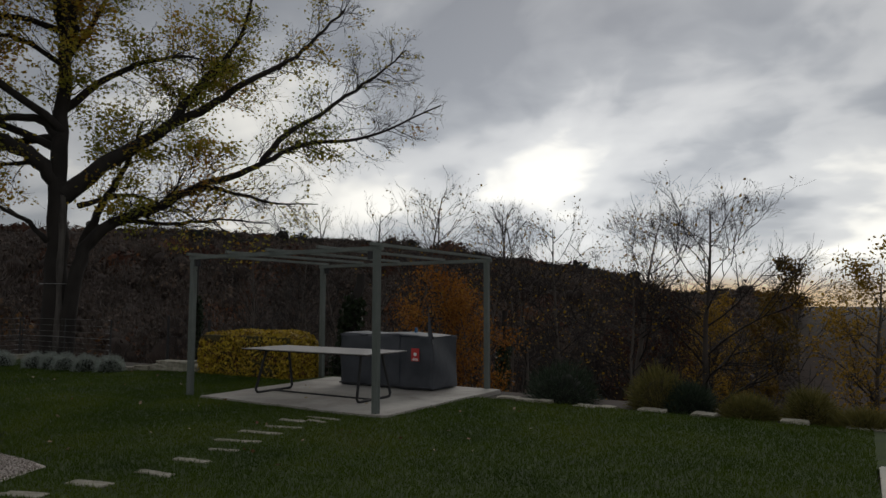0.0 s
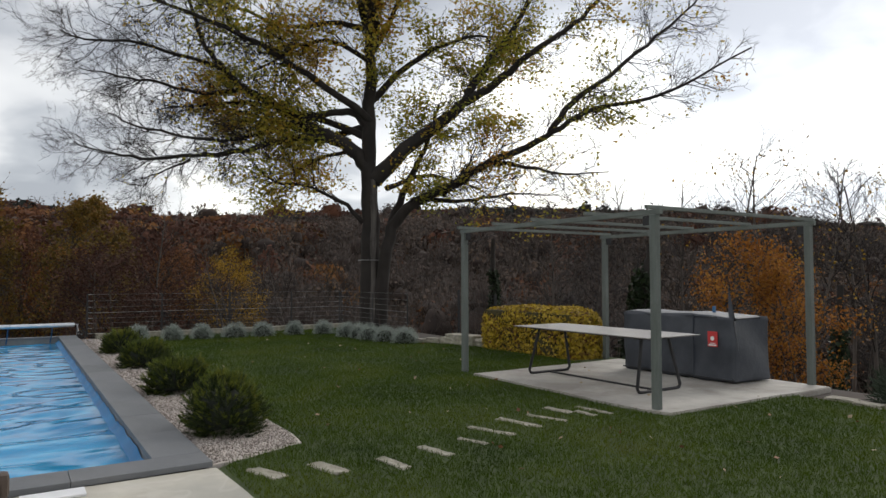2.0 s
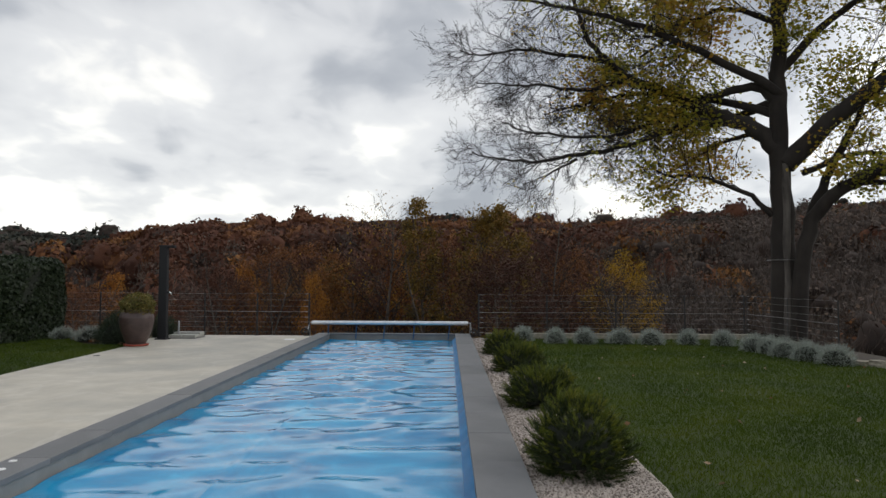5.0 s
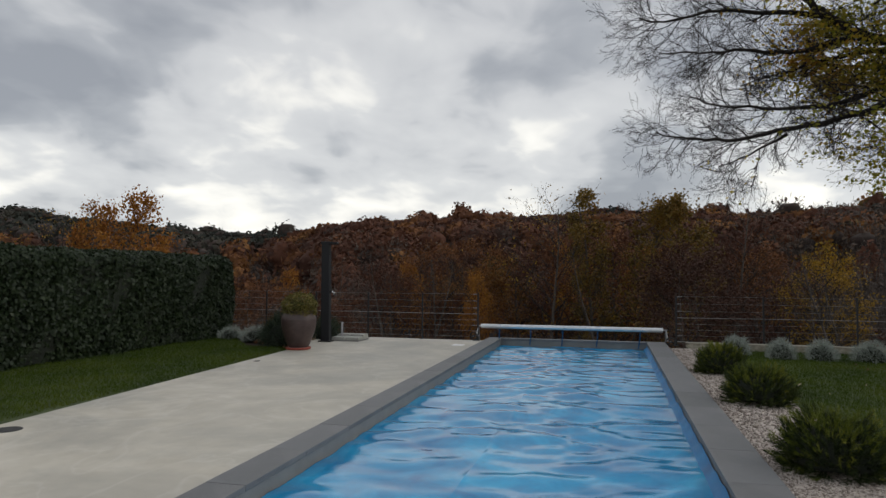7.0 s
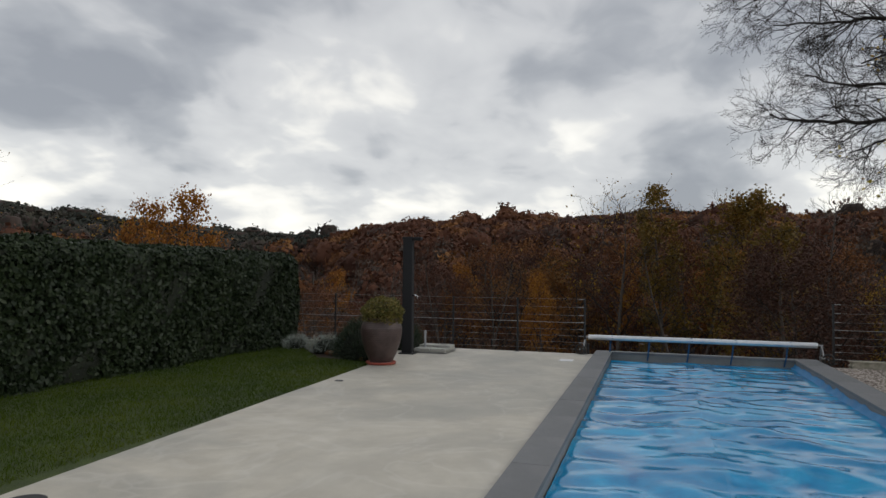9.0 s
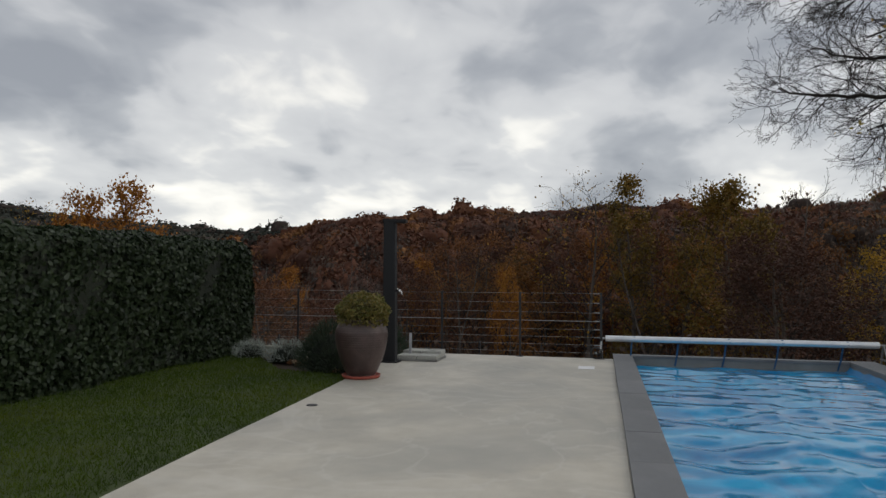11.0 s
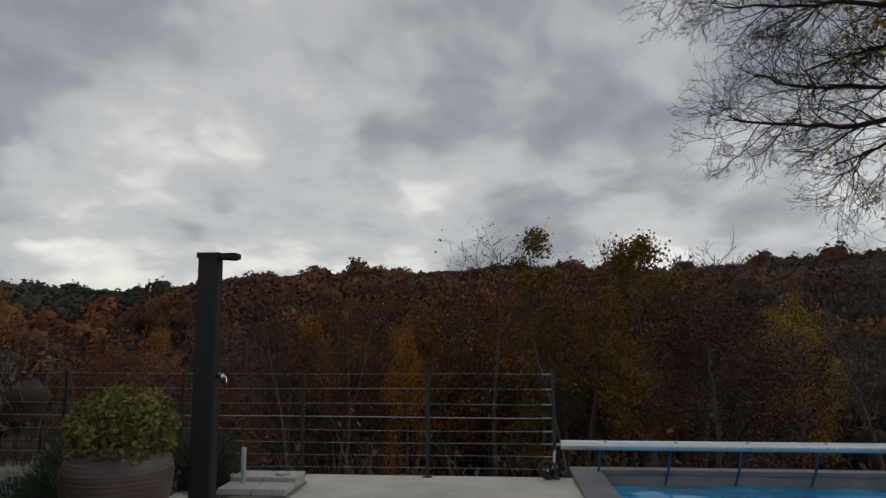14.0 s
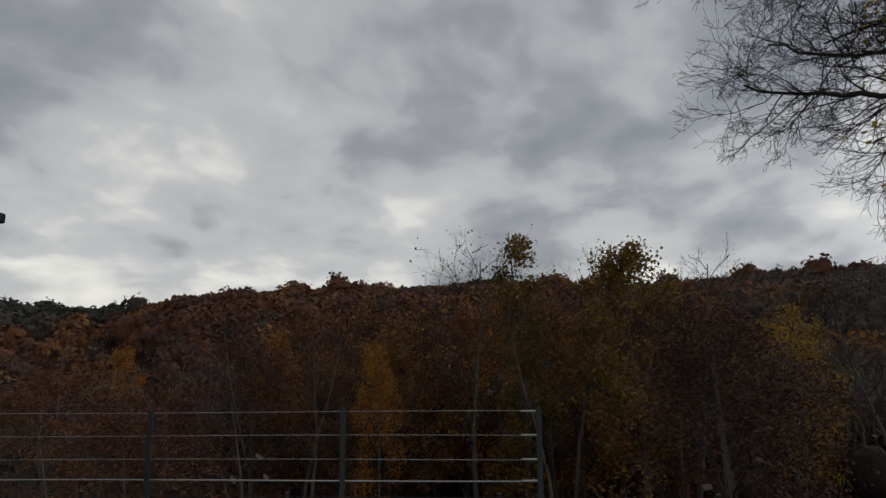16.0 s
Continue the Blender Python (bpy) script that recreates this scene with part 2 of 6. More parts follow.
M["conifer"] = foliage("far_conifers", [(0.1, (0.020, 0.026, 0.022)), (0.6, (0.034, 0.038, 0.030)), (1.0, (0.060, 0.050, 0.036))], 0.1, 0.05, 0.7, 0.9, 0.05, 0.2, True)
M["palebark"] = surface("pale_bark_strip", (0.035, 0.030, 0.027), (0.15, 0.135, 0.12), 6.0, 0.9, 0.9, 16, stretch=(1, 1, 0.2))
M["yellowleaf"] = foliage("yellow_tree", [(0.1, (0.12, 0.075, 0.012)), (0.5, (0.28, 0.17, 0.02)), (0.9, (0.40, 0.24, 0.03))], 0.5, 0.5, 0.3, 0.7, 0.3)
M["mixleaf"] = foliage("olive_yellow_tree", [(0.1, (0.05, 0.04, 0.012)), (0.45, (0.11, 0.075, 0.016)), (0.7, (0.17, 0.11, 0.02)), (1.0, (0.20, 0.10, 0.02))], 0.45, 0.4, 0.35, 0.7, 0.25)
M["orangeleaf"] = foliage("orange_tree", [(0.1, (0.13, 0.045, 0.012)), (0.5, (0.26, 0.10, 0.018)), (0.9, (0.36, 0.17, 0.03))], 0.5, 0.5, 0.3, 0.7, 0.35)
M["goldhedge"] = foliage("gold_hedge", [(0.1, (0.08, 0.07, 0.012)), (0.4, (0.30, 0.21, 0.02)), (0.78, (0.56, 0.40, 0.035)), (1.0, (0.14, 0.06, 0.02))], 0.75, 2.0, 0.2, 0.5, 0.2, 5)
M["laurel"] = foliage("laurel_hedge", [(0.1, (0.008, 0.014, 0.007)), (0.5, (0.014, 0.025, 0.010)), (0.9, (0.027, 0.041, 0.016))], 0.6, 1.0, 0.25, 0.5, 0.08, 4)
# near-black green: shade behind hedge and shrub leaves, put into the colour
M["laurelcore"] = surface("green_inner_shade", (0.006, 0.009, 0.005), (0.014, 0.018, 0.009), 8, 0.95, 0.5, 20)
# darkened leaf yellow that paints the shade within golden hedge and yellow shrubs
M["goldcore"] = surface("gold_inner_shade", (0.03, 0.026, 0.008), (0.07, 0.055, 0.015), 12, 0.95, 0.5, 20)
M["pinetip"] = foliage("young_pine_needles", [(0.1, (0.05, 0.075, 0.012)), (0.5, (0.11, 0.14, 0.018)), (0.9, (0.22, 0.22, 0.03))], 0.3, 3.0, 0.4, 0.5, 0.15, 9)
M["pine"] = foliage("pine_needles", [(0.1, (0.010, 0.018, 0.008)), (0.5, (0.028, 0.042, 0.013)), (0.85, (0.06, 0.08, 0.018)), (1.0, (0.10, 0.11, 0.02))], 0.45, 2.5, 0.3, 0.55, 0.1, 9)
M["lavender"] = foliage("lavender_leaves", [(0.1, (0.16, 0.185, 0.16)), (0.9, (0.38, 0.42, 0.38))], 0.6, 2.0, 0.2, 0.8, 0.1, 8)
M["rosemary"] = foliage("rosemary_leaves", [(0.1, (0.015, 0.026, 0.016)), (0.9, (0.05, 0.07, 0.042))], 0.6, 2.0, 0.2, 0.7, 0.1, 8)
M["box"] = foliage("box_leaves", [(0.1, (0.045, 0.055, 0.018)), (0.5, (0.12, 0.12, 0.03)), (0.9, (0.22, 0.17, 0.05))], 0.6, 3.0, 0.3, 0.5, 0.15, 8)
M["reed"] = foliage("yellow_grass", [(0.1, (0.06, 0.07, 0.02)), (0.9, (0.20, 0.17, 0.05))], 0.6, 1.0, 0.3, 0.7, 0.2, 6)
M["litter"] = foliage("fallen_leaves", [(0.1, (0.07, 0.03, 0.015)), (0.5, (0.20, 0.09, 0.04)), (0.9, (0.40, 0.33, 0.22))], 0.9, 2.0, 0.1, 0.7, 0.1, 6)
M["darkleaf"] = surface("wet_leaves", (0.03, 0.02, 0.012), (0.09, 0.05, 0.03), 20, 0.5, 0)


def pool_cover_material():
    m = bpy.data.materials.new("blue_bubble_cover")
    m.use_nodes = True
    t = m.node_tree
    b = t.nodes["Principled BSDF"]
    co = t.nodes.new("ShaderNodeTexCoord")
    n1 = node(t, "ShaderNodeTexNoise", Scale=1.2, Detail=5.0, Roughness=0.6, Distortion=1.2)
    t.links.new(co.outputs["Object"], n1.inputs["Vector"])
    colour = ramp(t, [(0.3, (0.008, 0.16, 0.38)), (0.55, (0.016, 0.29, 0.56)), (0.75, (0.035, 0.42, 0.72))], n1.outputs["Fac"]).outputs[0]
    t.links.new(colour, b.inputs["Base Color"])
    b.inputs["Roughness"].default_value = 0.07
    b.inputs["IOR"].default_value = 1.42
    b.inputs["Specular IOR Level"].default_value = 0.4
    v = node(t, "ShaderNodeTexVoronoi", Scale=70.0)
    t.links.new(co.outputs["Object"], v.inputs["Vector"])
    mp = t.nodes.new("ShaderNodeMapping")
    mp.inputs["Scale"].default_value = (3.0, 0.8, 1.0)
    t.links.new(co.outputs["Object"], mp.inputs[0])
    n2 = node(t, "ShaderNodeTexNoise", Scale=1.6, Detail=3.0, Roughness=0.5, Distortion=1.0)
    t.links.new(mp.outputs[0], n2.inputs["Vector"])
    b1 = node(t, "ShaderNodeBump", Strength=0.06, Distance=0.004)
    t.links.new(v.outputs["Distance"], b1.inputs["Height"])
    b2 = node(t, "ShaderNodeBump", Strength=0.07, Distance=0.03)
    t.links.new(n2.outputs["Fac"], b2.inputs["Height"])
    t.links.new(b1.outputs[0], b2.inputs["Normal"])
    t.links.new(b2.outputs[0], b.inputs["Normal"])
    return m


def add_streaks(m, pale, dark):
    """Thin dried-water rings and dull blotches on a slab."""
    t = m.node_tree
    b = t.nodes["Principled BSDF"]
    source = b.inputs["Base Color"].links[0].from_socket
    co = t.nodes.new("ShaderNodeTexCoord")
    n = node(t, "ShaderNodeTexNoise", Scale=0.7, Detail=3.0, Roughness=0.5, Distortion=1.5)
    t.links.new(co.outputs["Object"], n.inputs["Vector"])
    ring = ramp(t, [(0.0, (0, 0, 0)), (0.48, (0, 0, 0)), (0.505, (0.18,) * 3), (0.53, (0, 0, 0))], n.outputs["Fac"]).outputs[0]
    n2 = node(t, "ShaderNodeTexNoise", Scale=0.23, Detail=7.0, Roughness=0.65, Distortion=0.4)
    t.links.new(co.outputs["Object"], n2.inputs["Vector"])
    damp = ramp(t, [(0.48, (0, 0, 0)), (0.6, (0.55,) * 3)], n2.outputs["Fac"]).outputs[0]
    t.links.new(blend(t, ring, blend(t, damp, source, dark), pale), b.inputs["Base Color"])


add_streaks(M["concrete"], (0.72, 0.70, 0.65), (0.34, 0.335, 0.30))
add_streaks(M["patio"], (0.55, 0.53, 0.48), (0.20, 0.18, 0.16))
M["poolcover"] = pool_cover_material()
M["hem"] = surface("blue_cover_hem", (0.01, 0.12, 0.30), (0.02, 0.22, 0.48), 2.0, 0.6, 0.2, 12)


# ---- mesh helpers ----
def mesh_from(name, verts, faces, smooth=False):
    """A mesh from an (n, 3) array and an (m, k) array of indices."""
    verts, faces = np.asarray(verts, dtype=np.float32), np.asarray(faces, dtype=np.int32)
    me = bpy.data.meshes.new(name)
    me.vertices.add(len(verts))
    me.vertices.foreach_set("co", verts.ravel())
    me.loops.add(faces.size)
    me.loops.foreach_set("vertex_index", faces.ravel())
    me.polygons.add(len(faces))
    me.polygons.foreach_set("loop_start", np.arange(0, faces.size, faces.shape[1], dtype=np.int32))
    me.update(calc_edges=True)
    if smooth:
        me.polygons.foreach_set("use_smooth", np.ones(len(faces), dtype=bool))
    return me


def part(name, me, material, parent=None, label="", at=None):
    """Links a mesh, or a bmesh, as one object."""
    if isinstance(me, bmesh.types.BMesh):
        bm, me = me, bpy.data.meshes.new(name)
        bm.normal_update()
        bm.to_mesh(me)
        bm.free()
    if material is not None and not me.materials:
        me.materials.append(M[material])
    ob = new(name, me)
    ob.parent = parent
    if at is not None:
        ob.matrix_basis = at
    if label:
        ob["label"] = label
    return ob


def thing(name, label, category, at, group="", kind=""):
    ob = new(name)
    ob.empty_display_size = 0.2
    ob.matrix_basis = at if isinstance(at, Matrix) else Matrix.Translation(at)
    return tagged(ob, label, category, group, kind)


def box(x0, x1, y0, y1, z0, z1, bevel=0.0, bm=None, m=None):
    bm = bm or bmesh.new()
    mat = Matrix.Translation(((x0 + x1) / 2, (y0 + y1) / 2, (z0 + z1) / 2)) @ Matrix.Diagonal((x1 - x0, y1 - y0, z1 - z0, 1))
    if m is not None:
        mat = m @ mat
    made = bmesh.ops.create_cube(bm, size=1.0, matrix=mat)
    if bevel:
        edges = list({e for v in made["verts"] for e in v.link_edges})
        bmesh.ops.bevel(bm, geom=edges, offset=bevel, segments=2, affect="EDGES", profile=0.6)
    return bm


def lathe(profile, n=40, bm=None, cap=True):
    bm = bm or bmesh.new()
    rings = []
    for r, z in profile:
        rings.append([bm.verts.new((r * math.cos(2 * math.pi * i / n), r * math.sin(2 * math.pi * i / n), z)) for i in range(n)])
    for a, b in zip(rings, rings[1:]):
        for i in range(n):
            f = bm.faces.new((a[i], a[(i + 1) % n], b[(i + 1) % n], b[i]))
            f.smooth = True
    if cap:
        bm.faces.new(rings[0][::-1])
        bm.faces.new(rings[-1])
    return bm


class Wood:
    """Gathers tapering tubes into one mesh."""

    def __init__(self):
        self.v, self.f, self.n = [], [], 0

    def tube(self, pts, radii, sides=5):
        pts, radii = np.asarray(pts, float), np.asarray(radii, float)
        d = np.gradient(pts, axis=0)
        d /= np.linalg.norm(d, axis=1)[:, None] + 1e-9
        ref = np.array((0.3, 0.2, 1.0)) if abs(d[0][2]) < 0.8 else np.array((1.0, 0.1, 0.2))
        a = np.cross(d, ref)
        a /= np.linalg.norm(a, axis=1)[:, None] + 1e-9
        b = np.cross(d, a)
        ang = np.arange(sides) * 2 * math.pi / sides
        ring = pts[:, None, :] + radii[:, None, None] * (np.cos(ang)[None, :, None] * a[:, None, :] + np.sin(ang)[None, :, None] * b[:, None, :])
        self.v.append(ring.reshape(-1, 3))
        k = len(pts)
        i = np.arange(k - 1)[:, None] * sides
        j = np.arange(sides)[None, :]
        jn = (j + 1) % sides
        self.f.append((np.stack([i + j, i + jn, i + sides + jn, i + sides + j], -1) + self.n).reshape(-1, 4))
        self.n += k * sides

    def mesh(self, name, smooth=True):
        return mesh_from(name, np.concatenate(self.v), np.concatenate(self.f), smooth)


def rods(name, starts, ends, radius, material, parent=None, label="", sides=8):
    w = Wood()
    for a, b in zip(starts, ends):
        w.tube([a, b], [radius, radius], sides)
    return part(name, w.mesh(name), material, parent, label)


def leaf_quads(rng, centres, size, vary=0.4, flat=0.0, long=1.5, facing=None):
    """Arrays of small bent-free leaves round the given places."""
    c = np.asarray(centres, float)
    n = len(c)
    a = rng.normal(size=(n, 3))
    a[:, 2] *= 1 - flat
    a /= np.linalg.norm(a, axis=1)[:, None] + 1e-9
    if facing is not None:
        f = facing + rng.normal(size=(n, 3)) * 0.45
        a = np.cross(f, a)
        a /= np.linalg.norm(a, axis=1)[:, None] + 1e-9
        b = np.cross(f, a)
    else:
        b = np.cross(a, rng.normal(size=(n, 3)))
    b /= np.linalg.norm(b, axis=1)[:, None] + 1e-9
    s = (size * (1 + vary * rng.uniform(-1, 1, n)))[:, None]
    v = np.stack([c - a * s * long * 0.5, c + b * s * 0.5, c + a * s * long * 0.5, c - b * s * 0.5], 1).reshape(-1, 3)
    return v, np.arange(4 * n).reshape(-1, 4)


def blades(rng, roots, length, width, lean=0.4, up=None):
    """Thin triangles standing on the given places."""
    c = np.asarray(roots, float)
    n = len(c)
    d = rng.normal(size=(n, 3)) * lean
    d += np.array((0, 0, 1.0)) if up is None else up
    d /= np.linalg.norm(d, axis=1)[:, None] + 1e-9
    side = np.cross(d, rng.normal(size=(n, 3)))
    side /= np.linalg.norm(side, axis=1)[:, None] + 1e-9
    L = (length * rng.uniform(0.6, 1.3, n))[:, None]
    v = np.stack([c - side * width / 2, c + side * width / 2, c + d * L], 1).reshape(-1, 3)
    return v, np.arange(3 * n).reshape(-1, 3)


def wander(rng, p, d, length, k, crook, lift=0.0):
    """A crooked line of k steps."""
    pts = [np.array(p, float)]
    d = np.array(d, float)
    d /= np.linalg.norm(d)
    for _ in range(k):
        d = d + rng.normal(size=3) * crook + np.array((0, 0, lift))
        d /= np.linalg.norm(d)
        pts.append(pts[-1] + d * length / k)
    return np.array(pts), d


def sprout(w, rng, p, d, length, r, level, tips, crook=0.16, lift=0.02, fork=4, sides=3, spread=0.75):
    k = 2 if level == 0 else 3 if level == 1 else 4
    pts, _ = wander(rng, p, d, length, k, crook, lift)
    w.tube(pts, np.linspace(r, max(r * 0.35, 0.004), k + 1), sides if level < 2 else sides + 1)
    if level == 0:
        tips.append(pts[-1])
        tips.append(pts[-2])
        return
    for i in range(fork):
        s = rng.uniform(0.3, 1.0)
        j = min(int(s * k), k - 1)
        q = pts[j] + (pts[j + 1] - pts[j]) * (s * k - j)
        t = pts[j + 1] - pts[j]
        t = t / (np.linalg.norm(t) + 1e-9)
        e = rng.normal(size=3)
        e -= t * np.dot(e, t)
        e /= np.linalg.norm(e) + 1e-9
        sprout(w, rng, q, t + e * spread, length * rng.uniform(0.42, 0.7), r * 0.5, level - 1, tips, crook, lift, fork, sides, spread)


# ---- ground ----
POOL = (-19.58, -6.08, -3.71, -0.38)
HOME = (-6.0, -2.0)
SKYLINE = [(60, 0.0), (92, 0.3), (101, 0.5), (106, 2.2), (112, 3.2), (118, 4.0), (125, 4.7), (135, 5.3), (145, 5.4), (165, 4.75), (180, 4.6), (192, 4.7), (200, 4.0), (208, 3.0), (214, 3.15), (222, 3.8), (232, 4.6), (245, 4.8), (265, 3.0), (290, 0.0)]


def crest(az):
    a = np.degrees(az) % 360
    elev = np.interp(a, [p[0] for p in SKYLINE], [p[1] for p in SKYLINE], left=0.0, right=0.0)
    far = np.interp(a, [203, 213], [170.0, 430.0])
    return elev, far


def ground_height(x, y):
    x, y = np.asarray(x, float), np.asarray(y, float)
    d = np.maximum.reduce([-19.75 - x, y - 8.5, -17.0 - y, np.zeros_like(x)])
    base = -0.07 - 15.0 * (1 - np.exp(-d * 0.034))
    r = np.hypot(x - HOME[0], y - HOME[1])
    elev, far = crest(np.arctan2(y - HOME[1], x - HOME[0]))
    top = np.where(elev > 0.05, 1.5 + far * np.tan(np.radians(elev)) - 1.3 - far * 0.004, -0.07)
    s = np.clip((r - 62) / (far - 62), 0, 1)
    s = s * s * (3 - 2 * s)
    s = np.where(d > 0, s, 0)
    h = base + (top - base) * s
    beyond = np.clip((r - far - 10) / 500, 0, 1)
    h = h - beyond * np.where(d > 0, np.maximum(h, 0) + 8, 0)
    bumps = 0.8 * np.sin(x * 0.11 + 1.3) * np.cos(y * 0.09) * np.clip(d / 25, 0, 1)
    return h + bumps


def grid_lines(fine0, fine1, step, reach, extra):
    mid = list(np.arange(fine0, fine1 + 1e-6, step))
    out, s, a = [], step, fine1
    while a < reach:
        s *= 1.13
        a += s
        out.append(a)
    low, s, a = [], step, fine0
    while a > -reach:
        s *= 1.13
        a -= s
        low.append(a)
    lines = sorted(set(np.round(low + mid + out + list(extra), 4)))
    return np.array([v for i, v in enumerate(lines) if i == 0 or v - lines[i - 1] > 0.02 or v in extra])


def make_ground():
    xs = grid_lines(-60, 14, 1.6, 2600, POOL[:2])
    ys = grid_lines(-30, 50, 1.6, 2600, POOL[2:])
    gx, gy = np.meshgrid(xs, ys, indexing="ij")
    gz = ground_height(gx, gy)
    verts = np.stack([gx, gy, gz], -1).reshape(-1, 3)
    ny = len(ys)
    i, j = np.meshgrid(np.arange(len(xs) - 1), np.arange(ny - 1), indexing="ij")
    cx, cy = (xs[i] + xs[i + 1]) / 2, (ys[j] + ys[j + 1]) / 2
    keep = ~((cx > POOL[0]) & (cx < POOL[1]) & (cy > POOL[2]) & (cy < POOL[3]))
    a = (i * ny + j)[keep]
    faces = np.stack([a, a + ny, a + ny + 1, a + 1], -1)
    return tagged(part("ground", mesh_from("ground", verts, faces, True), "soil"), "brown wooded ground falling to a valley", "ground", kind="structure")


make_ground()


def slab(name, outline, z0, z1, material, bevel=0.012):
    bm = bmesh.new()
    low = [bm.verts.new((x, y, z0)) for x, y in outline]
    top = [bm.verts.new((x, y, z1)) for x, y in outline]
    n = len(outline)
    bm.faces.new(low[::-1])
    face = bm.faces.new(top)
    for i in range(n):
        bm.faces.new((low[i], low[(i + 1) % n], top[(i + 1) % n], top[i]))
    bmesh.ops.recalc_face_normals(bm, faces=bm.faces)
    if bevel:
        bmesh.ops.bevel(bm, geom=list(face.edges), offset=bevel, segments=2, affect="EDGES")
    return part(name, bm, material)


def wavy(points, step, amount, seed):
    """The outline with small uneven steps along its sides."""
    rng = np.random.default_rng(seed)
    out = []
    for (ax, ay), (bx, by) in zip(points, points[1:] + points[:1]):
        n = max(1, int(math.hypot(bx - ax, by - ay) / step))
        nx, ny = -(by - ay), bx - ax
        q = math.hypot(nx, ny)
        for k in range(n):
            s = k / n
            o = rng.uniform(-amount, amount) if k else 0
            out.append((ax + (bx - ax) * s + nx / q * o, ay + (by - ay) * s + ny / q * o))
    return out


LAWN_R = [(-18.95, 0.95), (-6.2, 0.95), (-5.95, 0.3), (-5.74, 0.03), (-5.0, 0.0), (-4.78, 0.0), (-4.3, 0.0), (0.40, 0.0), (0.40, 5.0), (4.0, 5.0), (4.0, 7.2), (-5.0, 7.2), (-8.8, 8.4), (-11.5, 7.9), (-13.2, 7.2), (-16.0, 6.9), (-19.0, 7.0)]
LAWN_L = [(-16.6, -7.55), (-16.95, -8.85), (-18.8, -10.3), (-18.8, -12.0), (4.0, -12.0), (4.0, -7.16), (-9.0, -7.16)]
tagged(slab("lawn", wavy(LAWN_R, 0.5, 0.025, 1), -0.06, -0.025, "turf", 0), "mown green autumn lawn beside the pool", "lawn", kind="structure")
tagged(slab("lawn", wavy(LAWN_L, 0.5, 0.02, 2), -0.06, -0.025, "turf", 0), "mown green lawn before the laurel hedge", "lawn", kind="structure")
tagged(slab("terrace", wavy([(-19.35, -4.0), (-19.35, -7.9), (-17.2, -7.9), (-16.6, -7.55), (-9.0, -7.14), (0.38, -7.1), (0.38, 0.12), (-5.0, 0.06), (-5.72, 0.03), (-5.72, -4.0)], 1.1, 0.012, 3), -0.3, 0.0, "concrete"), "smooth pale beige concrete pool terrace", "terrace", kind="structure")
tagged(slab("terrace", [(0.42, -9.0), (9.0, -9.0), (9.0, 4.97), (0.42, 4.97)], -0.3, 0.012, "concrete"), "pale concrete terrace by the lawn", "terrace", kind="structure")
tagged(slab("patio", wavy([(-8.85, 4.74), (-5.45, 4.70), (-5.12, 4.80), (-5.10, 8.1), (-8.95, 8.1)], 0.6, 0.03, 4), -0.2, 0.006, "patio"), "stained concrete patio slab under the pergola", "patio", kind="structure")


def in_outline(outline, x, y):
    inside = np.zeros(len(x), dtype=bool)
    for (ax, ay), (bx, by) in zip(outline, outline[1:] + outline[:1]):
        cut = (ay > y) != (by > y)
        if by != ay:
            inside ^= cut & (x < (bx - ax) * (y - ay) / (by - ay) + ax)
    return inside


# ---- stepping stones ----
STEPS = [
    ((-5.40, 0.33), 0.42, 0.17, 20), ((-5.27, 0.80), 0.44, 0.19, 12), ((-5.12, 1.31), 0.46, 0.14, 5), ((-5.26, 1.81), 0.44, 0.13, 10), ((-5.37, 2.29), 0.36, 0.09, 18),
    ((-5.61, 2.69), 0.60, 0.12, 20), ((-5.77, 3.16), 0.62, 0.13, 12), ((-5.79, 3.56), 0.54, 0.09, 17), ((-6.03, 3.96), 0.42, 0.16, 5), ((-5.72, 4.09), 0.32, 0.11, 2), ((-5.81, 4.31), 0.56, 0.10, 4),
]


def rough_stone(rng, lx, ly, h):
    bm = box(-lx / 2, lx / 2, -ly / 2, ly / 2, -h, 0)
    bmesh.ops.subdivide_edges(bm, edges=bm.edges[:], cuts=3, use_grid_fill=True)
    for v in bm.verts:
        v.co.x *= 1 + rng.uniform(-0.04, 0.04)
        v.co.y *= 1 + rng.uniform(-0.10, 0.10)
        v.co.z += rng.uniform(-0.004, 0.004)
    bmesh.ops.bevel(bm, geom=[e for e in bm.edges if e.calc_face_angle(0) > 0.8], offset=0.008, segments=1, affect="EDGES")
    return bm


stone_rng = np.random.default_rng(5)
for (sx, sy), lx, ly, turn in STEPS:
    ob = part("stepping_stone", rough_stone(stone_rng, lx * 0.93, ly * 0.8, 0.05), "stone", at=pose(sx, sy, -0.014, 0, 0, turn))
    tagged(ob, "narrow pale stepping stone sunk in the lawn" if ly > 0.1 else "thin half-overgrown stepping stone in the lawn", "stepping stone", "stepping stones to the patio")

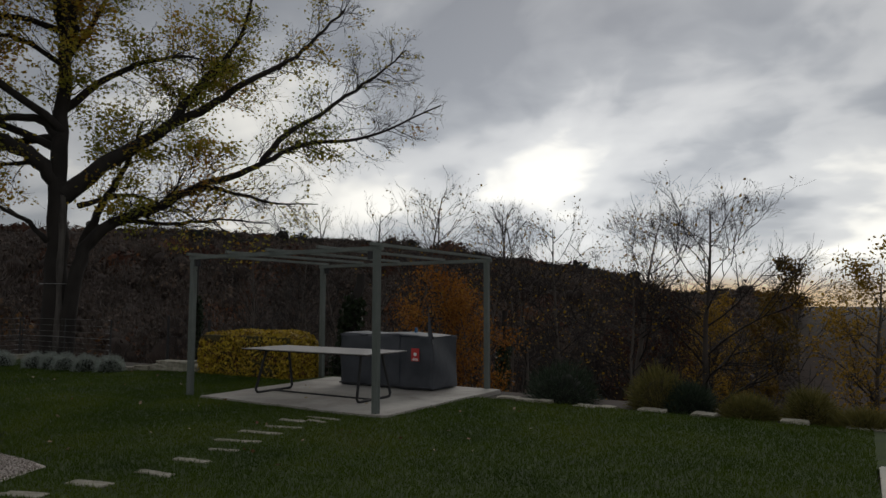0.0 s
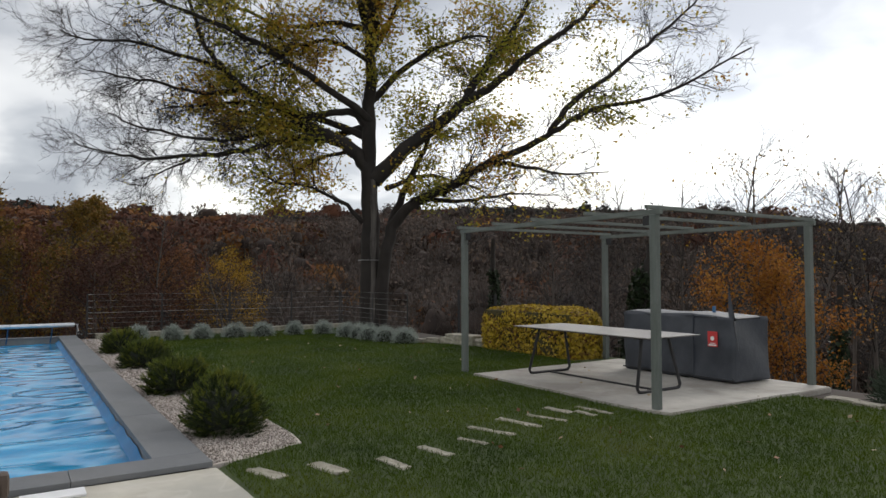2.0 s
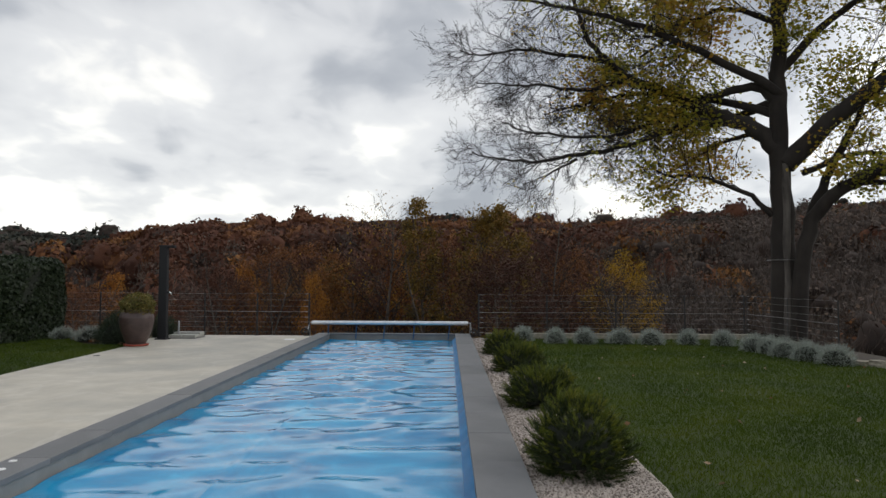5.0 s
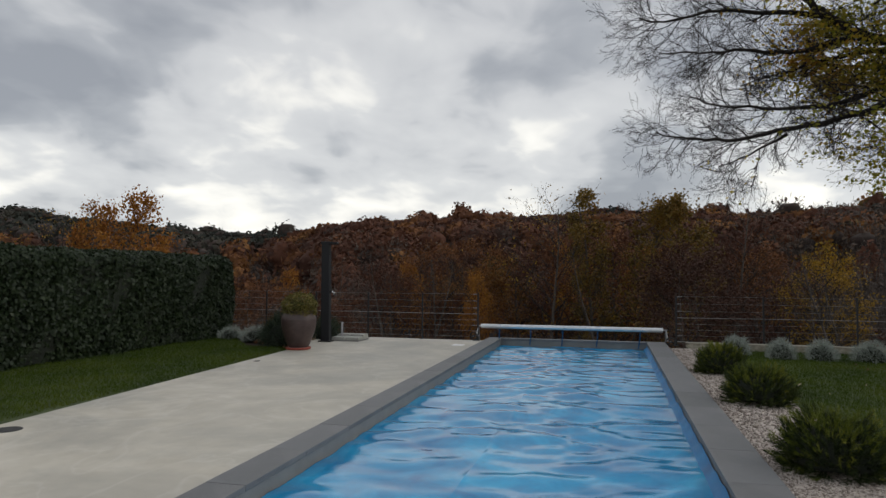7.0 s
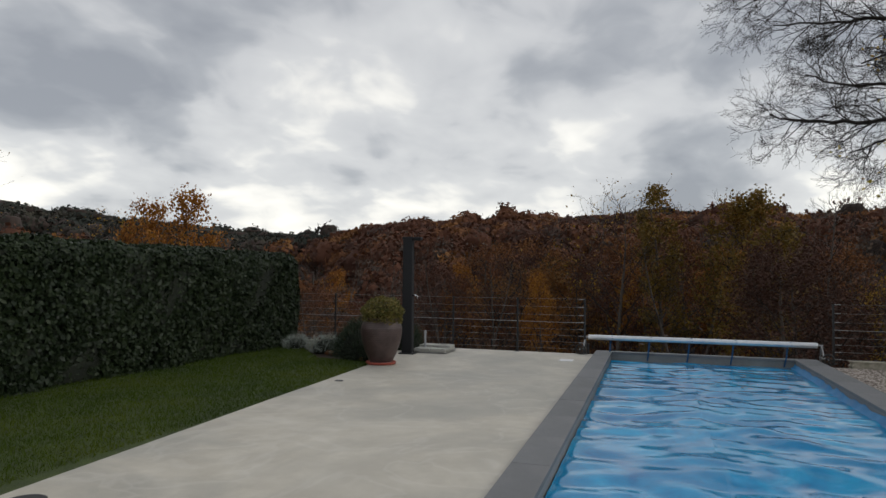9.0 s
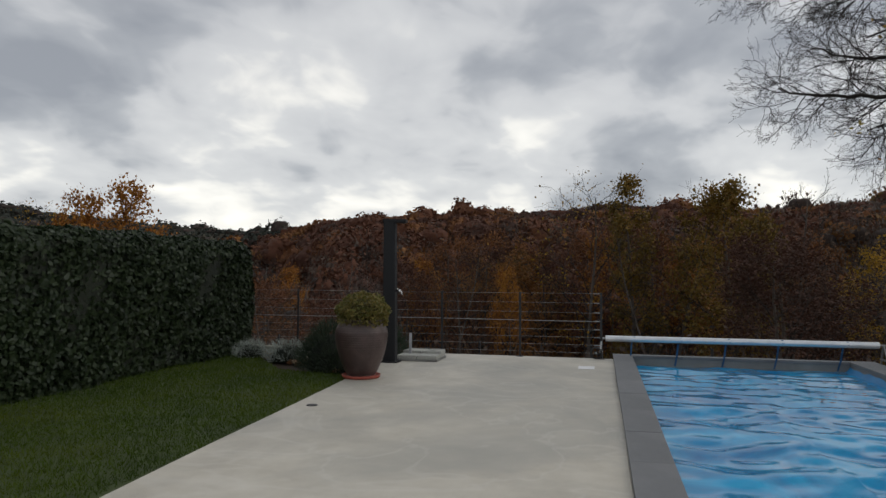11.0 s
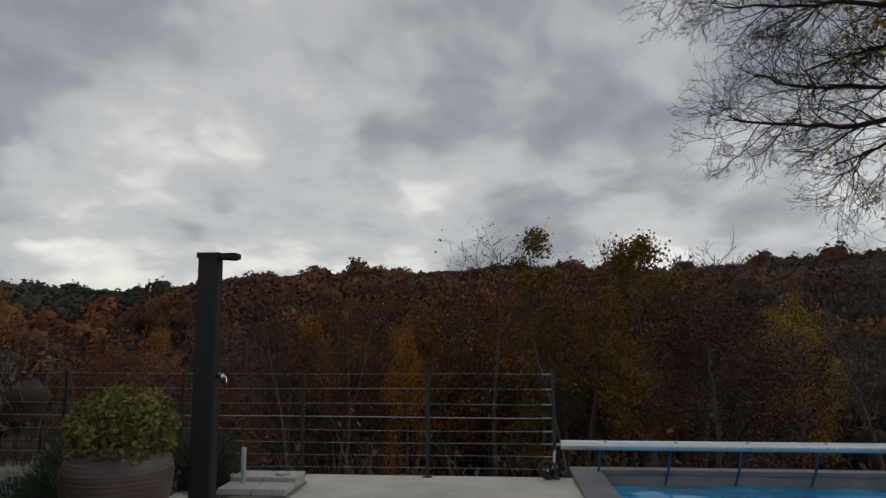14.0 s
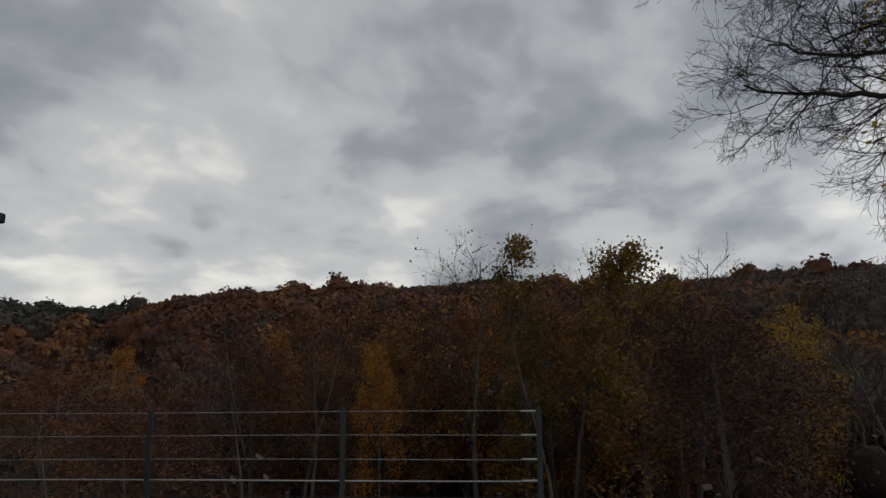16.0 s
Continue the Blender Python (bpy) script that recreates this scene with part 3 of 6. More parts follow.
# ---- pool ----
def pool():
    x0, x1, y0, y1 = POOL
    shell = bmesh.new()
    box(x0 - 0.1, x1 + 0.1, y0 - 0.1, y0, -1.5, 0.0, bm=shell)
    box(x0 - 0.1, x1 + 0.1, y1, y1 + 0.1, -1.5, 0.0, bm=shell)
    box(x0 - 0.1, x0, y0, y1, -1.5, 0.0, bm=shell)
    box(x1, x1 + 0.1, y0, y1, -1.5, 0.0, bm=shell)
    box(x0 - 0.1, x1 + 0.1, y0 - 0.1, y1 + 0.1, -1.6, -1.5, bm=shell)
    tagged(part("pool_shell", shell, "poolwall"), "grey-lined rectangular swimming pool basin", "swimming pool", kind="structure")
    edge = tagged(new("pool_coping"), "flat grey stone coping round the pool", "pool edge", kind="structure")
    tile = {}

    def piece(cx, cy, lx, ly):
        key = (round(lx, 3), round(ly, 3))
        if key not in tile:
            me = bpy.data.meshes.new("coping_stone")
            bm = box(-lx / 2 + 0.0015, lx / 2 - 0.0015, -ly / 2 + 0.0015, ly / 2 - 0.0015, -0.045, 0, 0.004)
            bm.to_mesh(me)
            bm.free()
            me.materials.append(M["coping"])
            tile[key] = me
        part("coping_stone", tile[key], None, edge, at=Matrix.Translation((cx, cy, 0.045 + random.uniform(-0.0012, 0.0012))))

    ox0, ox1, oy0, oy1 = -19.72, -5.73, -4.01, 0.0
    n = 14
    length = (ox1 - 0.36 - ox0) / n
    for i in range(n):
        cx = ox0 + length * (i + 0.5)
        piece(cx, (oy0 + y0 + 0.02) / 2, length, y0 - oy0 + 0.02)
        piece(cx, (oy1 + y1 - 0.02) / 2, length, oy1 - y1 + 0.02)
    for i in range(4):
        w = (oy1 - oy0) / 4
        piece(ox1 - 0.18, oy0 + w * (i + 0.5), 0.36, w)
        w2 = (y1 - y0 - 0.02) / 4
        piece((x0 + ox0) / 2 + 0.01, y0 + 0.01 + w2 * (i + 0.5), x0 - ox0 + 0.04, w2)


pool()


def cover_sheet():
    """The floating cover: wrinkled in long folds across the pool, its right edge turned up the wall."""
    x0, x1, y0, y1 = POOL
    x1, y0, y1, x0 = x1 - 0.01, y0 + 0.012, y1 - 0.012, x0 + 0.015
    xs, ys = np.linspace(x0, x1, 420), np.linspace(y0, y1, 90)
    gx, gy = np.meshgrid(xs, ys, indexing="ij")
    rng = np.random.default_rng(11)
    z = np.zeros_like(gx)
    for k in range(170):
        f = rng.uniform(4, 20)
        tilt = rng.uniform(-0.6, 0.6)
        ph = rng.uniform(0, 6.28)
        cx, cy, wx, wy = rng.uniform(x0, x1), rng.uniform(y0, y1), rng.uniform(0.5, 2.2), rng.uniform(0.25, 1.1)
        env = np.exp(-((gx - cx) / wx) ** 2 - ((gy - cy) / wy) ** 2)
        z += 0.014 / f * env * 3.2 * np.sin(f * (gx + tilt * gy + 0.15 * np.sin(gy * 2.3 + ph)) + ph)
    for k in range(14):
        f, g = rng.uniform(1.0, 4.5), rng.uniform(1.0, 4.5)
        z += 0.0045 / max(f, 1) * np.sin(f * gx + rng.uniform(0, 6.28)) * np.sin(g * gy + rng.uniform(0, 6.28))
    seam = np.exp(-((gy - (-2.35 + 0.04 * np.sin(gx))) / 0.02) ** 2)
    z += 0.008 * seam
    z += -0.012 * np.exp(-((gx - (-16.2)) / 0.05) ** 2) * (gy > -2.3)
    z -= 0.115
    edge = np.clip((gy - (y1 - 0.06)) / 0.06, 0, 1)
    gy2 = gy + 0
    z += edge ** 1.5 * (0.07 + 0.012 * np.sin(gx * 6) + 0.01 * np.sin(gx * 14.3))
    near = np.clip((gx - (x1 - 0.06)) / 0.06, 0, 1)
    z += near * 0.015
    verts = np.stack([gx, gy2, z], -1).reshape(-1, 3)
    n = len(ys)
    i, j = np.meshgrid(np.arange(len(xs) - 1), np.arange(n - 1), indexing="ij")
    a = i * n + j
    faces = np.stack([a, a + n, a + n + 1, a + 1], -1).reshape(-1, 4)
    sheet = tagged(new("pool_cover"), "wrinkled blue bubble cover floating on the pool", "pool cover")
    mid = (ys[:-1] + ys[1:]) / 2
    column = np.tile(mid, len(xs) - 1)
    for name, low, high in (("left_panel", -9.0, -2.35), ("right_panel", -2.35, y1 - 0.07), ("side_hem", y1 - 0.07, 9.0)):
        pick = faces[(column >= low) & (column < high)]
        used, index = np.unique(pick, return_inverse=True)
        part(name, mesh_from(name, verts[used], index.reshape(-1, 4), True), "hem" if name == "side_hem" else "poolcover", sheet)
    return sheet


cover_sheet()

# fallen leaves lying on the cover
leaf_rng = np.random.default_rng(12)
spots = np.stack([leaf_rng.uniform(-19.3, -16.4, 60), leaf_rng.uniform(-1.7, -0.6, 60), np.full(60, -0.10)], -1)
lv, lf = leaf_quads(leaf_rng, spots, 0.05, 0.5, 1.0)
lv[:, 2] = -0.101 + (lv[:, 2] + 0.10) * 0.1
tagged(part("fallen_leaves", mesh_from("fallen_leaves", lv, lf), "darkleaf"), "dark wet leaves lying on the blue cover", "leaves", kind="stuff")


# ---- cover reel ----
def reel():
    r = thing("cover_reel", "white aluminium roller for the pool cover on small wheels", "pool cover roller", (-19.32, -2.1, 0.0))
    w = Wood()
    w.tube([(0, -2.03, 0.34), (0, 2.03, 0.34)], [0.05, 0.05], 20)
    part("tube", w.mesh("tube"), "alu", r)
    for s in (-1, 1):
        rods("axle", [(0, s * 2.12, 0.34)], [(0, s * 2.03, 0.34)], 0.018, "steel", r)
    for s in (-1, 1):
        rods("leg", [(0.0, s * 2.09, 0.345)], [(0.10, s * 2.12, 0.11)], 0.016, "steel", r)
        rods("leg", [(0.0, s * 2.09, 0.33)], [(-0.1, s * 2.09, 0.0)], 0.016, "steel", r)
        wheel = part("wheel", lathe([(0.015, -0.012), (0.03, -0.012), (0.03, 0.012), (0.015, 0.012)], 20), "rubber", r, at=pose(0.12, s * 2.18, 0.105, 90, 0, 78))
        ring = bmesh.new()
        prof = [(0.078, -0.016), (0.098, -0.016), (0.103, 0), (0.098, 0.016), (0.078, 0.016)]
        lathe(prof, 28, ring, cap=False)
        part("tyre", ring, "rubber", wheel)
        part("hub", lathe([(0.016, -0.02), (0.016, 0.02)], 16), "steel", wheel)
        for k in range(5):
            a = k * 2 * math.pi / 5
            rods("spoke", [(0.02 * math.cos(a), 0.02 * math.sin(a), 0)], [(0.082 * math.cos(a), 0.082 * math.sin(a), 0)], 0.007, "rubber", wheel, sides=6)
        part("foot", box(-0.12, 0.12, s * 2.09 - 0.012, s * 2.09 + 0.012, 0.105, 0.13, 0.003), "steel", r)
    for y in (-3.66, -2.93, -2.2, -1.42, -0.5):
        for half in (0.014,):
            bm = bmesh.new()
            rows = []
            for i, (px, pz) in enumerate(((0.052, 0.33), (0.03, 0.385), (-0.02, 0.392), (-0.054, 0.35), (-0.075, 0.25), (-0.12, 0.08), (-0.17, -0.02), (-0.2, -0.10))):
                shift = -0.012 * i
                rows.append([bm.verts.new((px, y + 2.1 - half + shift, pz)), bm.verts.new((px, y + 2.1 + half + shift, pz))])
            for a, b in zip(rows, rows[1:]):
                bm.faces.new((a[0], a[1], b[1], b[0]))
            made = bmesh.ops.solidify(bm, geom=bm.faces[:], thickness=0.003)
            part("strap", bm, "strap", r)


reel()


# ---- cable fences ----
def fence_post(parent, x, y, top, turn=0.0, low=0.0):
    p = part("post", box(-0.008, 0.008, -0.019, 0.019, low, top, 0.002), "darkmetal", parent, at=pose(x, y, 0, 0, 0, turn))
    part("foot_plate", box(-0.05, 0.05, -0.05, 0.05, low + 0.0, low + 0.01, 0.002), "darkmetal", p)


def cable_fence(name, label, posts, heights, group, low=0.0):
    f = thing(name, label, "fence", (posts[0][0], posts[0][1], 0), group)
    bx, by = posts[0]
    ang = math.degrees(math.atan2(posts[-1][1] - by, posts[-1][0] - bx)) - 90
    for x, y in posts:
        fence_post(f, x - bx, y - by, 1.10, ang, low)
    for i, h in enumerate(heights):
        w = Wood()
        n = 24
        line = []
        for k in range(n + 1):
            s = k / n
            sag = 0.004 * math.sin(s * 9 + i)
            line.append(((posts[-1][0] - bx) * s, (posts[-1][1] - by) * s, h + sag))
        w.tube(line, [0.0019 if i != 4 else 0.005] * (n + 1), 6)
        part("cable", w.mesh("cable"), "steel", f)
        for s in (0.0, 1.0):
            q = np.array(((posts[-1][0] - bx) * s, (posts[-1][1] - by) * s, h))
            dirn = np.array((posts[-1][0] - bx, posts[-1][1] - by, 0.0))
            dirn /= np.linalg.norm(dirn)
            e = q + dirn * (0.12 if s == 0 else -0.12)
            rods("tensioner", [q], [e], 0.008, "steel", f)
    return f


HEIGHTS = (0.09, 0.22, 0.35, 0.48, 0.62, 0.76, 0.92, 1.08)
cable_fence("cable_fence", "steel cable railing along the terrace edge", [(-19.29, -4.2), (-19.29, -5.55), (-19.29, -6.92), (-19.29, -8.29), (-19.29, -9.65), (-19.29, -11.02)], HEIGHTS, "cable railings")
cable_fence("cable_fence", "steel cable railing behind the lavender bed", [(-19.45, 0.22), (-19.45, 2.0), (-19.45, 3.8), (-19.45, 5.6), (-19.45, 7.15)], HEIGHTS, "cable railings")
cable_fence("cable_fence", "short steel cable railing by the big tree", [(-19.45, 7.22), (-17.3, 7.2), (-15.2, 7.15)], HEIGHTS, "cable railings")


def mesh_fence(name, label, x0, y0, x1, y1, posts, height, spacing=0.1):
    f = thing(name, label, "fence", (x0, y0, 0))
    dx, dy = x1 - x0, y1 - y0
    length = math.hypot(dx, dy)
    for i in range(posts):
        s = i / (posts - 1)
        g = float(ground_height(x0 + dx * s, y0 + dy * s))
        part("post", box(-0.025, 0.025, -0.025, 0.025, g - 0.05, g + height + 0.05, 0.004), "darkmetal", f, at=Matrix.Translation((dx * s, dy * s, 0)))
    w = Wood()
    n = int(length / spacing)
    for i in range(n + 1):
        s = i / n
        g = float(ground_height(x0 + dx * s, y0 + dy * s))
        w.tube([(dx * s, dy * s, g + 0.05), (dx * s, dy * s, g + height)], [0.003, 0.003], 3)
    for k in range(6):
        line = []
        for i in range(21):
            s = i / 20
            g = float(ground_height(x0 + dx * s, y0 + dy * s))
            line.append((dx * s, dy * s, g + 0.05 + (height - 0.05) * k / 5))
        w.tube(line, [0.004] * 21, 3)
    part("wire_mesh", w.mesh("wire_mesh"), "darkmetal", f)


mesh_fence("wire_fence", "dark welded wire fence on the slope below", -22.4, -14.0, -22.4, -2.0, 6, 1.3)
mesh_fence("wire_fence", "dark wire fence behind the yellow hedge", -15.0, 8.6, -9.6, 9.4, 5, 1.25)


# ---- low stone border walls ----
def border_block(x, y, lx, ly, h, turn, rng, label="rough pale edging stone along the lawn", z=-0.06):
    bm = rough_stone(rng, lx, ly, h)
    for v in bm.verts:
        v.co.z += h
    tagged(part("edging_stone", bm, "stone", at=pose(x, y, z, 0, 0, turn)), label, "edging stone", "edging stones round the lawn")


border_rng = np.random.default_rng(21)
y = 0.4
while y < 6.9:
    ly = border_rng.uniform(0.55, 1.1)
    border_block(-19.12, y + ly / 2, 0.22, ly - 0.02, 0.17, 0, border_rng, "long pale kerb stone behind the lavender")
    y += ly
for a, b, h, ext in (((-18.9, 6.95), (-14.6, 6.85), 0.14, 0.7), ((-14.3, 6.6), (-11.7, 7.9), 0.16, 0.45), ((-4.95, 7.25), (4.0, 7.35), 0.06, 0.34)):
    d = math.hypot(b[0] - a[0], b[1] - a[1])
    s = 0
    while s < d:
        lx = border_rng.uniform(0.6, 1.4) * ext
        if h < 0.1 and border_rng.uniform() < 0.5:
            s += lx
            continue
        px, py = a[0] + (b[0] - a[0]) * (s + lx / 2) / d, a[1] + (b[1] - a[1]) * (s + lx / 2) / d
        border_block(px, py + border_rng.uniform(-0.05, 0.05), lx * 0.93, border_rng.uniform(0.16, 0.3), h * border_rng.uniform(0.75, 1.3), math.degrees(math.atan2(b[1] - a[1], b[0] - a[0])) + border_rng.uniform(-7, 7), border_rng)
        s += lx
for px, py, lx, h in ((-12.9, 7.35, 0.9, 0.26), (-12.2, 7.55, 0.7, 0.2), (-6.9, 8.25, 0.5, 0.12)):
    border_block(px, py, lx, 0.4, h, 10, border_rng, "large flat pale stone by the yellow hedge")
for k, py in enumerate((-8.2, -9.0, -9.8, -10.6)):
    border_block(-19.0, py, 0.2, 0.75, 0.14, 0, border_rng, "pale kerb stone below the railing")


# ---- pergola ----
def pergola():
    x0, x1, y0, y1, top = -9.23, -5.35, 4.85, 8.07, 2.30
    p = thing("pergola", "grey-green painted open wooden pergola over the patio", "pergola", (x0, y0, 0))
    w, d = x1 - x0, y1 - y0
    for px in (0, w):
        for py in (0, d):
            post = part("post", box(-0.043, 0.043, -0.043, 0.043, -0.06, top - 0.06, 0.006), "post", p, at=Matrix.Translation((px, py, 0)))
            ang = 0 if px == 0 else 180
            part("brace", box(0.05, 0.16, -0.012, 0.012, top - 0.18, top - 0.07, 0.003), "darkmetal", post, at=pose(0, 0, 0, 0, 0, ang))
    for py in (0, d):
        part("beam", box(-0.10, w + 0.10, py - 0.025, py + 0.025, top - 0.062, top - 0.002, 0.005), "beam", p)
    for px in (0.0, 0.95, 1.86, 2.9, w):
        part("rafter", box(px - 0.024, px + 0.024, -0.14, d + 0.14, top - 0.001, top + 0.044, 0.004), "beam", p)
    rods("wire", [(0.06, 0, top - 0.25)], [(0.9, 0.1, top - 0.08)], 0.005, "darkmetal", p)


pergola()


# ---- table ----
def table():
    x0, x1, y0, y1 = -8.55, -5.88, 5.32, 6.36
    t = thing("garden_table", "long taupe-topped table on dark splayed steel legs", "table", ((x0 + x1) / 2, (y0 + y1) / 2, 0))
    w, d = (x1 - x0) / 2, (y1 - y0) / 2
    part("tabletop", box(-w, w, -d, d, 0.735, 0.75, 0.004), "tabletop", t)
    part("apron", box(-w + 0.18, w - 0.18, -0.3, 0.3, 0.70, 0.733, 0.003), "darkmetal", t)
    for s in (-1, 1):
        e = s * (w - 0.32)
        f = s * (w - 0.26)
        w2 = Wood()
        loop = [(e, -d + 0.16, 0.72), (f, -d + 0.06, 0.06), (f, -d + 0.10, 0.022), (f, d - 0.10, 0.022), (f, d - 0.06, 0.06), (e, d - 0.16, 0.72)]
        loop = [(e, -d + 0.26, 0.72), (f, -d + 0.10, 0.07), (f, -d + 0.13, 0.03), (f, -d + 0.19, 0.021), (f, d - 0.19, 0.021), (f, d - 0.13, 0.03), (f, d - 0.10, 0.07), (e, d - 0.26, 0.72)]
        w2.tube(loop, [0.022] * len(loop), 6)
        part("leg_frame", w2.mesh("leg_frame"), "darkmetal", t)
        part("bracket", box(e - 0.03, e + 0.03, -0.36, 0.36, 0.70, 0.734, 0.003), "darkmetal", t)
    part("stretcher", box(-w + 0.26, w - 0.26, -0.02, 0.02, 0.0, 0.03, 0.004), "darkmetal", t)


table()


# ---- covered cabinet ----
def covered_box():
    x0, x1, y0, y1, h = -7.96, -5.93, 7.18, 7.98, 0.97
    c = thing("covered_outdoor_kitchen", "long outdoor unit under a dark grey fabric cover", "covered furniture", ((x0 + x1) / 2, (y0 + y1) / 2, 0.006))
    w, d = (x1 - x0) / 2, (y1 - y0) / 2
    nx, nz = 60, 26
    rng = np.random.default_rng(31)
    bm = box(-w, w, -d, d, 0.0, h)
    bmesh.ops.subdivide_edges(bm, edges=bm.edges[:], cuts=24, use_grid_fill=True)
    for v in bm.verts:
        x, y, z = v.co
        side = 1.0 if z < h - 0.02 else 0.3
        f = 0.010 * math.sin(x * 7 + 2 * z) + 0.008 * math.sin(x * 17 - z * 6) + 0.006 * math.sin(z * 11 + x * 3)
        v.co.y += f * side * (1 if y > 0 else -1)
        v.co.x += 0.018 * math.sin(z * 6 + y * 5) * side * (1 if x > 0 else -1) * (abs(x) / w) ** 4
        out = 1 + 0.02 * (1 - z / h)
        v.co.x *= out
        v.co.y *= out
        if z > h - 0.001:
            v.co.z += 0.012 * math.sin(x * 4.3) - 0.02 * (abs(y) / d) ** 3 - 0.02 * (abs(x) / w) ** 8 - (0.012 if x > 0.35 else 0)
        if z < 0.01:
            v.co.z += 0.012 + 0.012 * math.sin(x * 9)
    bmesh.ops.bevel(bm, geom=[e for e in bm.edges if e.calc_face_angle(0) > 1.0], offset=0.02, segments=2, affect="EDGES")
    for f in bm.faces:
        f.smooth = True
    part("fabric_cover", bm, "cover", c)
    part("seam", box(0.33, 0.345, -d - 0.028, -d - 0.0, 0.03, h - 0.02, 0.002), "cover", c)
    lab = part("printed_label", box(0.60, 0.76, -d - 0.032, -d - 0.022, 0.50, 0.72, 0.001), "red", c, "red printed safety label")
    part("label_text", box(0.615, 0.745, -d - 0.034, -d - 0.0325, 0.515, 0.535), "white", lab)
    part("label_text", box(0.63, 0.73, -d - 0.034, -d - 0.0325, 0.545, 0.555), "white", lab)
    part("label_sign", lathe([(0.032, 0), (0.032, 0.002)], 20), "white", lab, at=pose(0.68, -d - 0.0325, 0.62, 90, 0, 0))
    part("strap_end", box(0.36, 0.40, 0.02, 0.06, h - 0.01, h + 0.09, 0.006), "strap", c, "short blue strap end standing up")
    part("strap", box(-w - 0.01, w + 0.01, -d - 0.03, -d - 0.024, 0.035, 0.055, 0.001), "darkmetal", c)


covered_box()


# ---- garden chair ----
def chair():
    c = thing("garden_chair", "weathered brown slatted wooden garden chair on the terrace", "chair", pose(-2.68, -1.67, 0.0, 0, 0, 88))
    for sx in (-0.27, 0.27):
        part("leg", box(sx - 0.025, sx + 0.025, -0.045, 0.0, 0.0, 0.98, 0.01), "teak", c, at=pose(0, -0.2, 0, 6, 0, 0))
        part("leg", box(sx - 0.025, sx + 0.025, 0.24, 0.29, 0.0, 0.64, 0.008), "teak", c)
        part("armrest", box(sx - 0.035, sx + 0.035, -0.26, 0.31, 0.64, 0.665, 0.01), "teak", c)
    back = part("backrest", box(-0.30, 0.30, -0.045, 0.0, 0.925, 1.0, 0.016), "teak", c, at=pose(0, -0.2, 0, 6, 0, 0))
    part("lower_rail", box(-0.25, 0.25, -0.04, -0.005, 0.48, 0.53, 0.006), "teak", back)
    for i in range(7):
        x = -0.21 + i * 0.07
        part("slat", box(x - 0.021, x + 0.021, -0.034, -0.014, 0.53, 0.925, 0.004), "teak", back)
    seat = part("seat", box(-0.27, 0.27, 0.25, 0.29, 0.40, 0.44, 0.006), "teak", c)
    for i in range(7):
        y = -0.22 + i * 0.068
        part("slat", box(-0.27, 0.27, y - 0.028, y + 0.028, 0.425, 0.445, 0.004), "teak", seat)


chair()


# ---- shower, umbrella base, pot ----
def shower():
    s = thing("outdoor_shower", "tall black outdoor solar shower column", "shower", (-18.0, -7.46, 0.0))
    bm = bmesh.new()
    rows = []
    for i in range(13):
        z = 0.02 + 2.21 * i / 12
        sx, sy = 0.085 - 0.012 * (z / 2.25), 0.10 - 0.008 * z
        sx = 0.07
        sy = 0.105 - 0.012 * (z / 2.25)
        y = -0.012 * (z / 2.25)
        ring = []
        for a, b in ((-1, -0.8), (-0.85, -1), (0.85, -1), (1, -0.8), (1, 0.8), (0.85, 1), (-0.85, 1), (-1, 0.8)):
            ring.append(bm.verts.new((a * sx, y + b * sy, z)))
        rows.append(ring)
    for a, b in zip(rows, rows[1:]):
        for k in range(8):
            bm.faces.new((a[k], a[(k + 1) % 8], b[(k + 1) % 8], b[k]))
    bm.faces.new(rows[0][::-1])
    bm.faces.new(rows[-1])
    part("column", bm, "shower", s)
    part("base_plate", box(-0.12, 0.12, -0.15, 0.15, 0.0, 0.022, 0.004), "shower", s)
    for a in (-0.1, 0.1):
        for b in (-0.125, 0.125):
            part("bolt", lathe([(0.01, 0.022), (0.01, 0.034)], 8), "steel", s, at=Matrix.Translation((a, b, 0)))
    arm = bmesh.new()
    box(-0.075, 0.075, -0.12, 0.10, 2.215, 2.27, 0.01, bm=arm)
    box(-0.065, 0.065, 0.08, 0.26, 2.205, 2.265, 0.014, bm=arm, m=None)
    part("shower_head", arm, "shower", s)
    part("rose", lathe([(0.045, 2.198), (0.045, 2.206)], 20), "darkmetal", s, at=Matrix.Translation((0, 0.2, 0)))
    t = part("tap", lathe([(0.016, 0), (0.016, 0.05), (0.022, 0.052), (0.022, 0.075), (0.012, 0.08)], 14), "chrome", s, at=pose(0.03, 0.09, 1.13, -90, 0, 0))
    w = Wood()
    w.tube([(0, 0.0, 0.055), (0.0, 0.0, 0.09), (0.0, 0.025, 0.105), (0, 0.06, 0.105)], [0.009] * 4, 8)
    part("spout", w.mesh("spout"), "chrome", t)
    part("handle", box(-0.01, 0.01, -0.035, 0.0, 0.03, 0.045, 0.003), "chrome", t)


shower()


